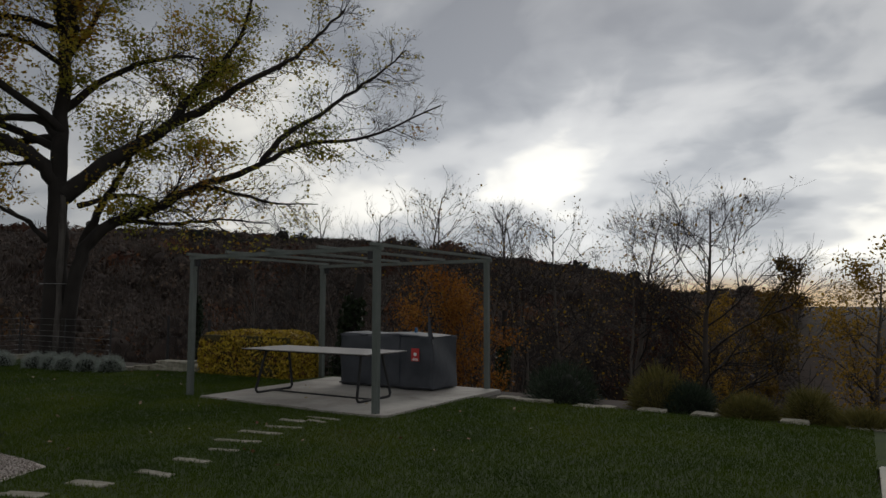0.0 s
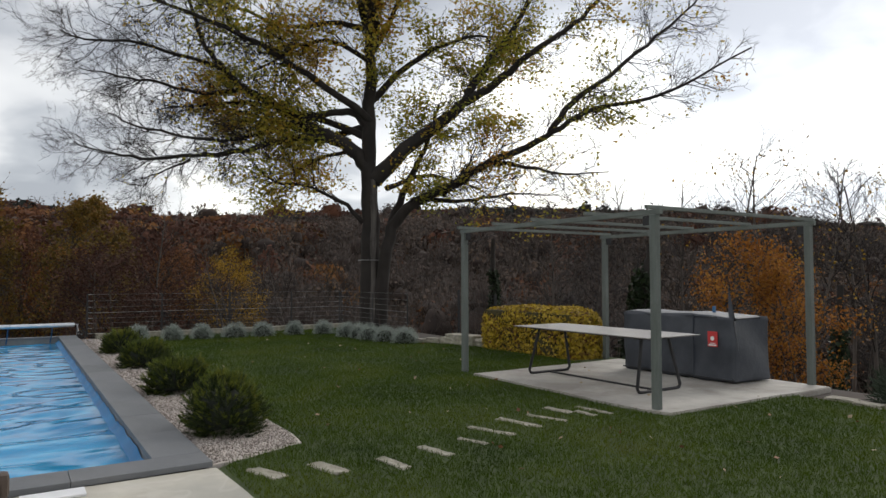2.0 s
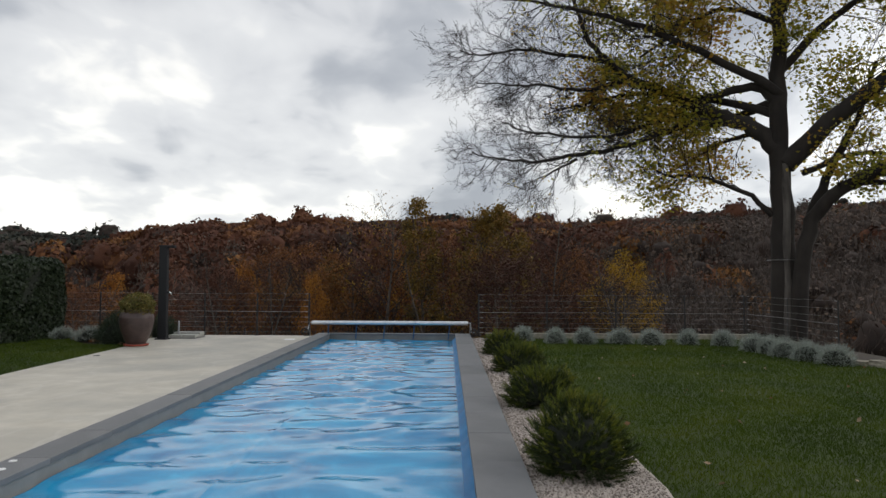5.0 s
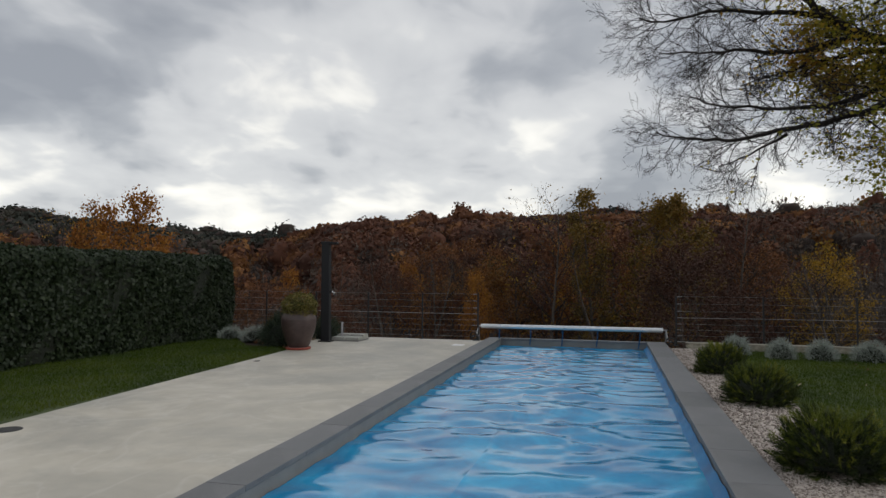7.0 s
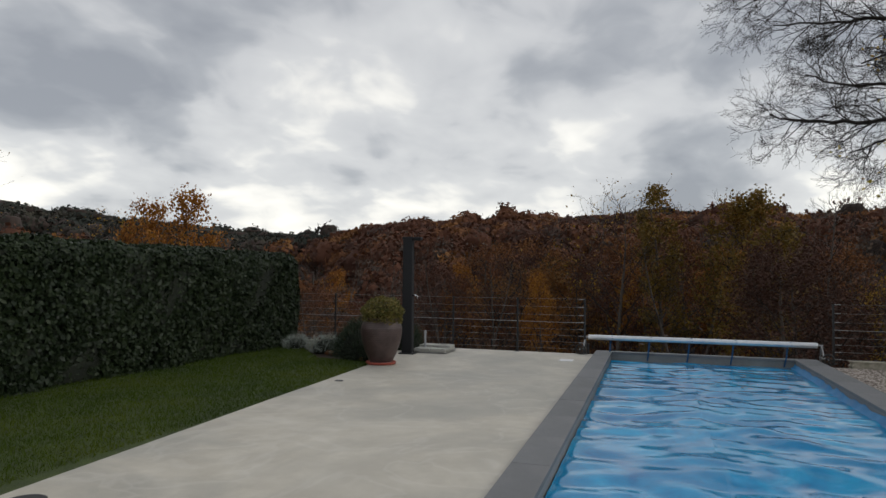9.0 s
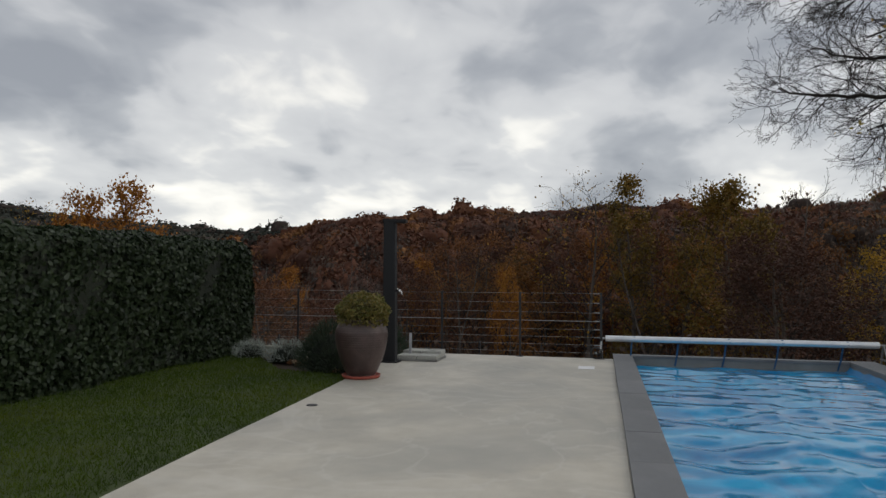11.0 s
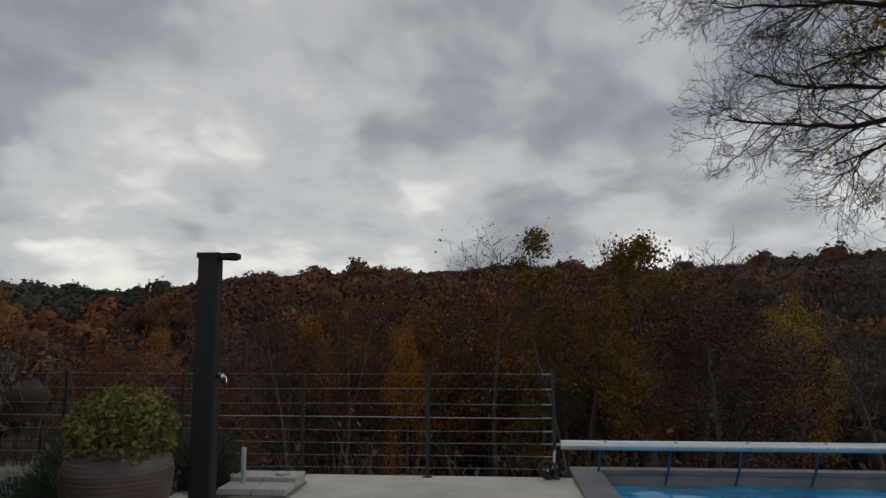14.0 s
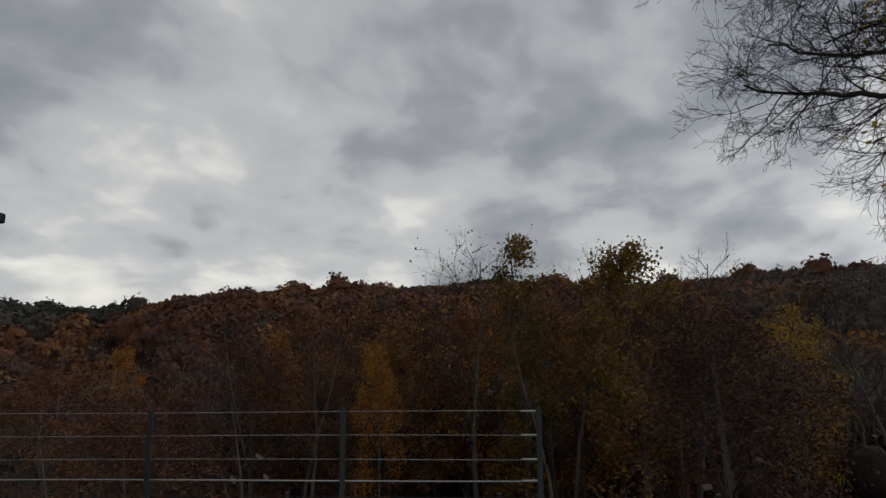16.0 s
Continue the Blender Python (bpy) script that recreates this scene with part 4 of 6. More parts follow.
def umbrella_base():
    u = thing("parasol_base", "empty parasol base weighted with pale granite slabs", "parasol base", (-18.52, -7.08, 0.0))
    part("frame", box(-0.34, 0.34, -0.34, 0.34, 0.0, 0.03, 0.004), "steel", u)
    for i, (x, y, h) in enumerate(((0.165, -0.165, 0.09), (0.165, 0.165, 0.09), (-0.165, -0.165, 0.13), (-0.165, 0.165, 0.13))):
        part("slab", box(x - 0.16, x + 0.16, y - 0.16, y + 0.16, 0.031, h, 0.006), "granite", u)
    part("tube", lathe([(0.03, 0.03), (0.03, 0.10), (0.022, 0.10), (0.022, 0.42), (0.018, 0.42), (0.018, 0.12)], 20, cap=False), "steel", u, at=Matrix.Translation((0.05, -0.18, 0)))
    part("disc", lathe([(0.07, 0.131), (0.075, 0.14), (0.03, 0.145)], 24), "granite", u, at=Matrix.Translation((-0.15, 0.15, 0)))


umbrella_base()


def pot():
    p = thing("plant_pot", "big ribbed brown glazed pot on a red saucer", "plant pot", Matrix.Translation((-16.40, -7.36, 0.0)) @ Matrix.Diagonal((1, 1, 0.89, 1)))
    prof = [(0.17, 0.045), (0.19, 0.05)]
    n = 60
    for i in range(n + 1):
        s = i / n
        z = 0.05 + 0.80 * s
        r = 0.19 + 0.165 * math.sin(min(s, 0.78) / 0.78 * math.pi / 2) ** 0.9
        if s > 0.78:
            r -= 0.07 * ((s - 0.78) / 0.22) ** 1.6
        if 0.52 < s < 0.95:
            r += 0.0045 * math.sin(s * 150)
        prof.append((r, z))
    prof += [(0.31, 0.862), (0.31, 0.885), (0.285, 0.885), (0.265, 0.85), (0.26, 0.80), (0.001, 0.80)]
    part("pot", lathe(prof, 48), "glaze", p)
    part("saucer", lathe([(0.19, 0.0), (0.245, 0.006), (0.262, 0.05), (0.252, 0.052), (0.238, 0.02), (0.18, 0.018), (0.001, 0.018)], 44), "terracotta", p, "round red terracotta saucer")
    rng = np.random.default_rng(41)
    k = 5200
    v = rng.normal(size=(k, 3))
    v /= np.linalg.norm(v, axis=1)[:, None]
    lump = 1 + 0.08 * np.sin(v[:, 0] * 7 + 1) * np.cos(v[:, 1] * 6) + 0.05 * np.sin(v[:, 2] * 9)
    c = v * np.array((0.36, 0.36, 0.30)) * (lump * rng.uniform(0.82, 1.03, k))[:, None] + np.array((0, 0.02, 0.98))
    c = c[c[:, 2] > 0.72]
    lv, lf = leaf_quads(rng, c, 0.026, 0.5)
    part("shrub", mesh_from("shrub", lv, lf), "box", p, "rounded yellow-green box shrub")
    # solid filler in the shrub, its dark colour stands for the shade within
    part("inside", lathe([(0.05, 0.8), (0.22, 0.84), (0.27, 0.95), (0.22, 1.1), (0.05, 1.18)], 20), "goldcore", p)


pot()


def small_disc(x, y, r, material, label, category, name, z=0.0):
    tagged(part(name, lathe([(r, 0.0), (r, 0.004), (r * 0.92, 0.006)], 24), material, at=Matrix.Translation((x, y, z))), label, category)


tagged(part("paving_slab", box(-0.09, 0.09, -0.20, 0.20, 0.0, 0.018, 0.003), "white", at=pose(-5.57, -1.12, 0.001, 0, 0, 0)), "small pale paving slab lying by the pool edge", "paving slab")
tagged(part("skimmer_lid", box(-0.15, 0.15, -0.12, 0.12, 0.0, 0.006, 0.002), "white", at=Matrix.Translation((-18.13, -4.42, 0.001))), "white square skimmer lid set in the terrace", "lid")
small_disc(-9.12, -6.88, 0.13, "darkmetal", "round brown cast drain cover in the terrace", "drain cover", "drain_cover", 0.001)
small_disc(-6.72, -3.86, 0.035, "white", "small white pool fitting on the coping", "pool fitting", "pool_fitting", 0.046)
small_disc(-6.95, -3.92, 0.03, "white", "small white pool fitting on the coping", "pool fitting", "pool_fitting", 0.046)
small_disc(-14.45, -7.2, 0.06, "darkmetal", "small dark drain in the terrace", "drain cover", "drain_cover", 0.001)


# ---- planting ----
def shell_points(rng, k, rx, ry, rz, lump=0.12, low=-0.25, seed=0.0):
    v = rng.normal(size=(k, 3))
    v /= np.linalg.norm(v, axis=1)[:, None]
    v = v[v[:, 2] > low]
    l = 1 + lump * (np.sin(v[:, 0] * 5 + seed) * np.cos(v[:, 1] * 4.3 + seed * 2) + 0.6 * np.sin(v[:, 2] * 8 + v[:, 0] * 3 + seed))
    return v, v * np.array((rx, ry, rz)) * l[:, None]


# solid filler for shrubs; callers give it a dark colour for inner shade
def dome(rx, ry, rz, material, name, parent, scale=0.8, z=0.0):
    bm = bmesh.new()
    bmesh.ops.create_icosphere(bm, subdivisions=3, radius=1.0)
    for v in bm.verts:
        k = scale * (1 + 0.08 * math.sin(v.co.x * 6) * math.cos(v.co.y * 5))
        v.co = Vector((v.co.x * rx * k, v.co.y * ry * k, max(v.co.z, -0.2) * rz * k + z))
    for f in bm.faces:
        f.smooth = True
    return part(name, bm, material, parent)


def mugo(x, y, rx, ry, rz, seed):
    """Stout upright shoots, each a brush of needles, over a dark core coloured as shade."""
    rng = np.random.default_rng(seed)
    s = thing("dwarf_pine", "low rounded dark green dwarf pine on gravel", "shrub", (x, y, -0.04), "dwarf pines along the pool")
    v, p = shell_points(rng, 950, rx, ry, rz, 0.09, -0.55, seed)
    p *= rng.uniform(0.68, 0.98, len(p))[:, None]
    p[:, 2] += rz * 0.42
    k = 44
    axis = v * np.array((1.0, 1.0, 0.8)) + np.array((0, 0, 0.5)) + rng.normal(size=v.shape) * 0.16
    axis /= np.linalg.norm(axis, axis=1)[:, None]
    along = np.tile(np.linspace(-0.09, 0.025, k), len(p))[:, None]
    roots = np.repeat(p, k, axis=0) + np.repeat(axis, k, axis=0) * along
    young = (np.repeat(v[:, 2] * 0.55 + rng.normal(size=len(v)) * 0.3, k) > 0.22) & (along[:, 0] > -0.045)
    for pick, name, material, stretch in ((~young, "needles", "pine", 0.048), (young, "new_growth", "pinetip", 0.042)):
        bv, bf = blades(rng, roots[pick], stretch, 0.0055, 0.42, np.repeat(axis, k, axis=0)[pick])
        bv[:, 2] = np.maximum(bv[:, 2], 0.005)
        part(name, mesh_from(name, bv, bf), material, s, "yellow-green young pine shoots" if young is pick else "")
    dome(rx, ry, rz, "laurelcore", "shade_core", s, 0.66, rz * 0.36)


mugo(-7.0, 0.42, 0.41, 0.42, 0.46, 51)
mugo(-9.75, 0.52, 0.45, 0.46, 0.37, 52)
mugo(-12.7, 0.55, 0.44, 0.45, 0.38, 53)
mugo(-15.3, 0.52, 0.38, 0.42, 0.38, 54)


def tuft_ball(name, label, category, group, x, y, rx, ry, rz, material, seed, count=2600, length=0.09, width=0.008, z=-0.03):
    rng = np.random.default_rng(seed)
    s = thing(name, label, category, (x, y, z), group)
    v, p = shell_points(rng, count, rx, ry, rz, 0.07, -0.15, seed)
    p *= rng.uniform(0.7, 0.98, len(p))[:, None]
    p[:, 2] += rz * 0.12
    bv, bf = blades(rng, p, length, width, 0.45, v + np.array((0, 0, 0.4)))
    bv[:, 2] = np.maximum(bv[:, 2], 0.0)
    part("leaves", mesh_from("leaves", bv, bf), material, s)
    # no real wood: a dark dome with the shade between leaves as its colour
    dome(rx, ry, rz, "goldcore" if material == "reed" else "laurelcore", "shade_core", s, 0.72, rz * 0.1)
    return s


LAVENDER = [(-18.3, 1.25, 0.26), (-17.75, 1.95, 0.27), (-17.75, 2.65, 0.28), (-17.75, 3.48, 0.34), (-17.55, 4.15, 0.30), (-17.6, 5.02, 0.24), (-17.35, 5.75, 0.28), (-16.2, 5.92, 0.29), (-15.7, 6.02, 0.25), (-15.15, 6.05, 0.30), (-14.5, 6.15, 0.30), (-13.9, 6.35, 0.33)]
for i, (x, y, r) in enumerate(LAVENDER):
    big = "wide" if r > 0.3 else "small"
    tuft_ball("lavender_bush", f"{big} clipped grey-green lavender ball by the kerb", "lavender", "lavender balls along the lawn", x, y, r, r, 0.34, "lavender", 60 + i)

tuft_ball("rosemary_bush", "loose dark green rosemary bush beside the pot", "shrub", "", -17.3, -8.15, 0.55, 0.5, 0.62, "rosemary", 81, 5200, 0.16, 0.01)
tuft_ball("rosemary_bush", "dark green rosemary behind the shower", "shrub", "", -18.7, -7.75, 0.35, 0.35, 0.5, "rosemary", 82, 2600, 0.14, 0.01)
tuft_ball("lavender_bush", "pale grey cut-back lavender in the leaf bed", "lavender", "", -18.0, -9.2, 0.38, 0.4, 0.3, "lavender", 83, 2200)
tuft_ball("lavender_bush", "small brown-grey lavender in the leaf bed", "lavender", "", -18.2, -10.0, 0.3, 0.3, 0.26, "lavender", 84, 1500)

# leaf litter in the bed
bed_rng = np.random.default_rng(85)
bx, by = bed_rng.uniform(-18.9, -16.7, 2600), bed_rng.uniform(-10.5, -7.9, 2600)
ok = bx < -16.75 - (by + 7.6) * -0.55 * -1
ok = (bx - (-16.6)) < (by + 7.6) * 0.75
cent = np.stack([bx[ok], by[ok], np.full(ok.sum(), -0.03) + bed_rng.uniform(0, 0.05, ok.sum())], -1)
lv, lf = leaf_quads(bed_rng, cent, 0.06, 0.5, 0.8)
tagged(part("leaf_litter", mesh_from("leaf_litter", lv, lf), "litter"), "brown and pale fallen leaves in the bed", "leaves", kind="stuff")


def hedge(name, label, x0, x1, y0, y1, h, leaf, core, size, density, seed, group="", bulge=0.12, ground=-0.05):
    rng = np.random.default_rng(seed)
    s = thing(name, label, "hedge", ((x0 + x1) / 2, (y0 + y1) / 2, ground))
    w, d = (x1 - x0) / 2, (y1 - y0) / 2
    # solid block behind the leaves, coloured dark as the hedge's inner shade
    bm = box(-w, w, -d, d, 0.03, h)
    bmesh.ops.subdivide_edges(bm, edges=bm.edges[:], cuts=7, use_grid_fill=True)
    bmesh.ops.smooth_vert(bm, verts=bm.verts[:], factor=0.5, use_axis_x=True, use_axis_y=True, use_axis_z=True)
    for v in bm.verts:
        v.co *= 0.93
    part("shade_core", bm, core, s)
    area = 2 * w * 2 * d + 2 * (2 * w + 2 * d) * h
    n = int(area * density)
    face = rng.uniform(0, area, n)
    top = face < 4 * w * d
    p = np.zeros((n, 3))
    u, t = rng.uniform(-1, 1, n), rng.uniform(0, 1, n)
    long_side = ~top & (rng.uniform(0, 1, n) < w / (w + d))
    short = ~top & ~long_side
    sign = rng.choice((-1.0, 1.0), n)
    p[top] = np.stack([u[top] * w, (t[top] * 2 - 1) * d, np.full(top.sum(), h)], -1)
    p[long_side] = np.stack([u[long_side] * w, sign[long_side] * d, t[long_side] * h], -1)
    p[short] = np.stack([sign[short] * w, u[short] * d, t[short] * h], -1)
    r = 0.3
    lim = np.array((w - r, d - r if d > r else d * 0.4, 0))
    q = p.copy()
    q[:, 0] = np.clip(p[:, 0], -lim[0], lim[0])
    q[:, 1] = np.clip(p[:, 1], -lim[1], lim[1])
    q[:, 2] = np.clip(p[:, 2], 0.0, h - r)
    off = p - q
    length = np.linalg.norm(off, axis=1)[:, None] + 1e-6
    cap = np.minimum(length, r if d > r else d * 0.6)
    p = q + off / length * cap
    wob = bulge * (np.sin(p[:, 0] * 1.9 + seed) * np.cos(p[:, 2] * 2.3) + 0.5 * np.sin(p[:, 0] * 5.1 + p[:, 2] * 3.7))
    p += off / length * (wob + rng.uniform(-0.13, 0.03, n))[:, None]
    p[:, 2] = np.maximum(p[:, 2], 0.02)
    if h > 1.5:
        seen = ~(long_side & (sign < 0)) | (rng.uniform(0, 1, n) < 0.15)
        p, off, length = p[seen], off[seen], length[seen]
    lv, lf = leaf_quads(rng, p, size, 0.4, 0.0, 1.6, off / length * 0.8)
    part("leaves", mesh_from("leaves", lv, lf), leaf, s)


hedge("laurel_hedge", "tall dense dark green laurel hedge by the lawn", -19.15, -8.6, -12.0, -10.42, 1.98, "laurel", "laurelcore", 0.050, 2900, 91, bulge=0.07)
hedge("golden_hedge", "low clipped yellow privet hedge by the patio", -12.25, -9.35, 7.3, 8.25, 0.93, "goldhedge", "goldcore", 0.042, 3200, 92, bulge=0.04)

for i, (x, y, rx, rz, mat, lab) in enumerate((
        (-3.85, 7.85, 0.62, 0.55, "rosemary", "rounded dark green shrub behind the stone edging"),
        (-2.35, 7.9, 0.42, 0.55, "reed", "yellow-green shrub behind the stone edging"),
        (-1.85, 7.8, 0.35, 0.36, "rosemary", "small green shrub behind the stone edging"),
        (-1.05, 7.7, 0.34, 0.26, "reed", "low yellowing plant behind the stone edging"),
        (-0.3, 7.7, 0.3, 0.40, "reed", "tufted yellow-green grass behind the stone edging"),
        (0.3, 7.5, 0.35, 0.2, "reed", "low green ground cover at the stone edging"),
        (1.6, 9.2, 0.7, 1.0, "rosemary", "dark shrub below the lawn's edge"))):
    tuft_ball("border_shrub", lab, "shrub", "", x, y, rx, rx * 0.8, rz, mat, 100 + i, 3000, 0.16, 0.014, -0.1)

# ---- gravel ----
g_rng = np.random.default_rng(111)
tagged(slab("gravel_bed", [(-19.0, 0.0), (-5.86, 0.0), (-5.92, 0.32), (-6.2, 0.92), (-6.6, 0.97), (-19.0, 0.97)], -0.06, -0.018, "gravel", 0), "bed of pale pinkish gravel beside the pool", "gravel", kind="structure")


def pebbles(n, x0, x1, y0, y1, size, seed):
    rng = np.random.default_rng(seed)
    base = np.array([(1, 0, 0), (-1, 0, 0), (0, 1, 0), (0, -1, 0), (0, 0, 0.7), (0, 0, -0.7)], float)
    tri = np.array([(0, 2, 4), (2, 1, 4), (1, 3, 4), (3, 0, 4), (2, 0, 5), (1, 2, 5), (3, 1, 5), (0, 3, 5)])
    x, y = rng.uniform(x0, x1, n), rng.uniform(y0, y1, n)
    keep = in_outline([(-19.0, 0.01), (-5.88, 0.01), (-5.94, 0.32), (-6.2, 0.9), (-6.6, 0.95), (-19.0, 0.95)], x, y)
    x, y = x[keep], y[keep]
    n = len(x)
    a = rng.uniform(0, 6.28, n)
    s = size * rng.uniform(0.5, 1.3, (n, 1, 1)) * rng.uniform(0.6, 1.2, (n, 1, 3))
    v = base[None] * s
    c, si = np.cos(a)[:, None], np.sin(a)[:, None]
    vx = v[:, :, 0] * c - v[:, :, 1] * si
    vy = v[:, :, 0] * si + v[:, :, 1] * c
    v = np.stack([vx + x[:, None], vy + y[:, None], v[:, :, 2] - 0.014 + rng.uniform(0, 0.006, (n, 1))], -1)
    f = tri[None] + (np.arange(n) * 6)[:, None, None]
    return v.reshape(-1, 3), f.reshape(-1, 3)


pv, pf = pebbles(15000, -10.5, -5.86, 0.0, 0.96, 0.0105, 112)
tagged(part("gravel", mesh_from("gravel", pv, pf), "gravel"), "loose pale pinkish gravel stones", "gravel", kind="stuff")
pv, pf = pebbles(9000, -19.0, -10.5, 0.0, 0.96, 0.019, 113)
tagged(part("gravel", mesh_from("gravel", pv, pf), "gravel"), "loose pale pinkish gravel stones farther along", "gravel", kind="stuff")


# ---- grass ----
def grass(outline, n, bounds, seed, label, avoid=True, length=0.045):
    rng = np.random.default_rng(seed)
    x, y = rng.uniform(bounds[0], bounds[1], n), rng.uniform(bounds[2], bounds[3], n)
    keep = in_outline(outline, x, y)
    if avoid:
        for (sx, sy), lx, ly, turn in STEPS:
            a = radians(turn)
            u, v = (x - sx) * math.cos(a) + (y - sy) * math.sin(a), -(x - sx) * math.sin(a) + (y - sy) * math.cos(a)
            keep &= ~((abs(u) < lx / 2 - 0.01) & (abs(v) < ly * 0.36))
        keep &= ~((x > -8.9) & (x < -5.1) & (y > 4.72))
    x, y = x[keep], y[keep]
    thick = 0.7 + 0.6 * np.sin(x * 2.1 + 1.0) * np.sin(y * 1.7) * 0.5
    bv, bf = blades(rng, np.stack([x, y, np.full(len(x), -0.026)], -1), length, 0.007, 0.55)
    tagged(part("grass", mesh_from("grass", bv, bf), "blade"), label, "grass", kind="stuff")


grass(LAWN_R, 220000, (-10.5, 0.4, 0.1, 7.3), 121, "short green grass blades of the near lawn")
grass(LAWN_R, 110000, (-19.0, -10.5, 0.9, 8.0), 122, "short green grass blades of the far lawn", length=0.05)
grass(LAWN_L, 110000, (-18.8, -8.0, -12.0, -7.36), 123, "short green grass blades before the hedge", False, length=0.045)

pale = np.random.default_rng(124)
cx, cy = pale.uniform(-17, -3, 90), pale.uniform(1.1, 6.8, 90)
lv, lf = leaf_quads(pale, np.stack([cx, cy, np.full(90, 0.015)], -1), 0.035, 0.5, 0.8)
tagged(part("fallen_leaves", mesh_from("fallen_leaves", lv, lf), "litter"), "few pale fallen leaves scattered on the lawn", "leaves", kind="stuff")


# ---- the big oak ----
TREE_O, TREE_R, TREE_F = np.array((-23.2, 10.05, 0.0)), np.array((0.436, 0.9, 0.0)), np.array((-0.9, 0.436, 0.0))


def big_tree():
    rng = np.random.default_rng(201)
    t = thing("oak_tree", "huge spreading oak with thinning olive and yellow leaves", "tree", (TREE_O[0], TREE_O[1], -1.9))
    o = np.array((0, 0, 1.9))

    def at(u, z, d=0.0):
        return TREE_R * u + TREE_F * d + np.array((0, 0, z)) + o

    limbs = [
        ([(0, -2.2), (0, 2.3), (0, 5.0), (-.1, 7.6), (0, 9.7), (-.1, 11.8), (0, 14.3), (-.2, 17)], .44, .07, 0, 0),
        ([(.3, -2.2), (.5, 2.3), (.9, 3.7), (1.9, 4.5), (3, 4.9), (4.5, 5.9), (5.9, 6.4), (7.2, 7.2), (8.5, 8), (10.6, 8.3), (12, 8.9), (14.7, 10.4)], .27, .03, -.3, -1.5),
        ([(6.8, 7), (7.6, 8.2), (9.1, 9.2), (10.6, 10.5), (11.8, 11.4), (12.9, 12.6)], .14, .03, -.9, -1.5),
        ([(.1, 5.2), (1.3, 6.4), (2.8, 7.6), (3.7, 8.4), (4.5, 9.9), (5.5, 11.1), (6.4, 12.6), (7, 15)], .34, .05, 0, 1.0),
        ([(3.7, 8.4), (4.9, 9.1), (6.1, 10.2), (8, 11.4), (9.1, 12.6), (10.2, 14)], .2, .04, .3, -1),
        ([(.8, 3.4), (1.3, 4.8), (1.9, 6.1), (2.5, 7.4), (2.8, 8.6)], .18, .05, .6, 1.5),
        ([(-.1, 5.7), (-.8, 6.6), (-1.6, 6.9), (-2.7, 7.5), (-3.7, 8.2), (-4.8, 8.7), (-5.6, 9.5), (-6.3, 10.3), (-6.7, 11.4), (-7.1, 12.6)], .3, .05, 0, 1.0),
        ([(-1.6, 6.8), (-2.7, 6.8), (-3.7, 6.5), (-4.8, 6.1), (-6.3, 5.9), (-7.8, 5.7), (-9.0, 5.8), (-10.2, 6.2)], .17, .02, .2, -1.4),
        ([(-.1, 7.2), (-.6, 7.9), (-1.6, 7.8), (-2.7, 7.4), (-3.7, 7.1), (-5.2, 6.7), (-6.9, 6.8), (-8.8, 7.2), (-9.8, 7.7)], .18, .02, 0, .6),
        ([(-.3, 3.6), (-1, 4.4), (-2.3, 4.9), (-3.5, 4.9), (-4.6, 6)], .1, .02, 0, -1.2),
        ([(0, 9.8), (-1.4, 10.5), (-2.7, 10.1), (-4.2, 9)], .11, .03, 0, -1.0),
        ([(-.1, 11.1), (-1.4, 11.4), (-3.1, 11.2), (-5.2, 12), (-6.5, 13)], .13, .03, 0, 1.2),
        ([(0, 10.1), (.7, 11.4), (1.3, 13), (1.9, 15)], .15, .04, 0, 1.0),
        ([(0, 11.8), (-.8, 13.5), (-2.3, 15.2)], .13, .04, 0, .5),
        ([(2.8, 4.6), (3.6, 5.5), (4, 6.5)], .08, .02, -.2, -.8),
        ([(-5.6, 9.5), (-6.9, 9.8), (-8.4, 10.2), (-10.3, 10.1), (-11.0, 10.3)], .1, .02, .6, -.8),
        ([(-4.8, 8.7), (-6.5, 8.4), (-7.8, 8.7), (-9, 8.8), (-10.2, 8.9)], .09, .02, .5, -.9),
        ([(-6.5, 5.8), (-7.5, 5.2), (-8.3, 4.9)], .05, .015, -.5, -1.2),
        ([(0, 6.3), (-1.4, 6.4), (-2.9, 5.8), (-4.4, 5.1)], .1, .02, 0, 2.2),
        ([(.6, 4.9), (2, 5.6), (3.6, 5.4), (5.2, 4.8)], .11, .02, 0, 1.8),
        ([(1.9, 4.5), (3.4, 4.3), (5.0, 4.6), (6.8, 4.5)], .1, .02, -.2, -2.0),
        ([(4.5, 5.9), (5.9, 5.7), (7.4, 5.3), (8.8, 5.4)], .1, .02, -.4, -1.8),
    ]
    w, tw, tips = Wood(), Wood(), []
    lines = []
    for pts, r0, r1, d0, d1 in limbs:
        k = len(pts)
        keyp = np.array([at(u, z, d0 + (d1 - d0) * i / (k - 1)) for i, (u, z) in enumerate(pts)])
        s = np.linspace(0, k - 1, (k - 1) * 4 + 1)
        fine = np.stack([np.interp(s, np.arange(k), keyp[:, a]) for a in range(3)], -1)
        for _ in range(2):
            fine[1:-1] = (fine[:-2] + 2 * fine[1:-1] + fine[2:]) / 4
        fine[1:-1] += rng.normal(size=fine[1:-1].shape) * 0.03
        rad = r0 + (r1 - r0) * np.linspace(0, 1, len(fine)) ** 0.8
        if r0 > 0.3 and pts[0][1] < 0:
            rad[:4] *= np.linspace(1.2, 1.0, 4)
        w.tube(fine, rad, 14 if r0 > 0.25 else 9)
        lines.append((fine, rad))
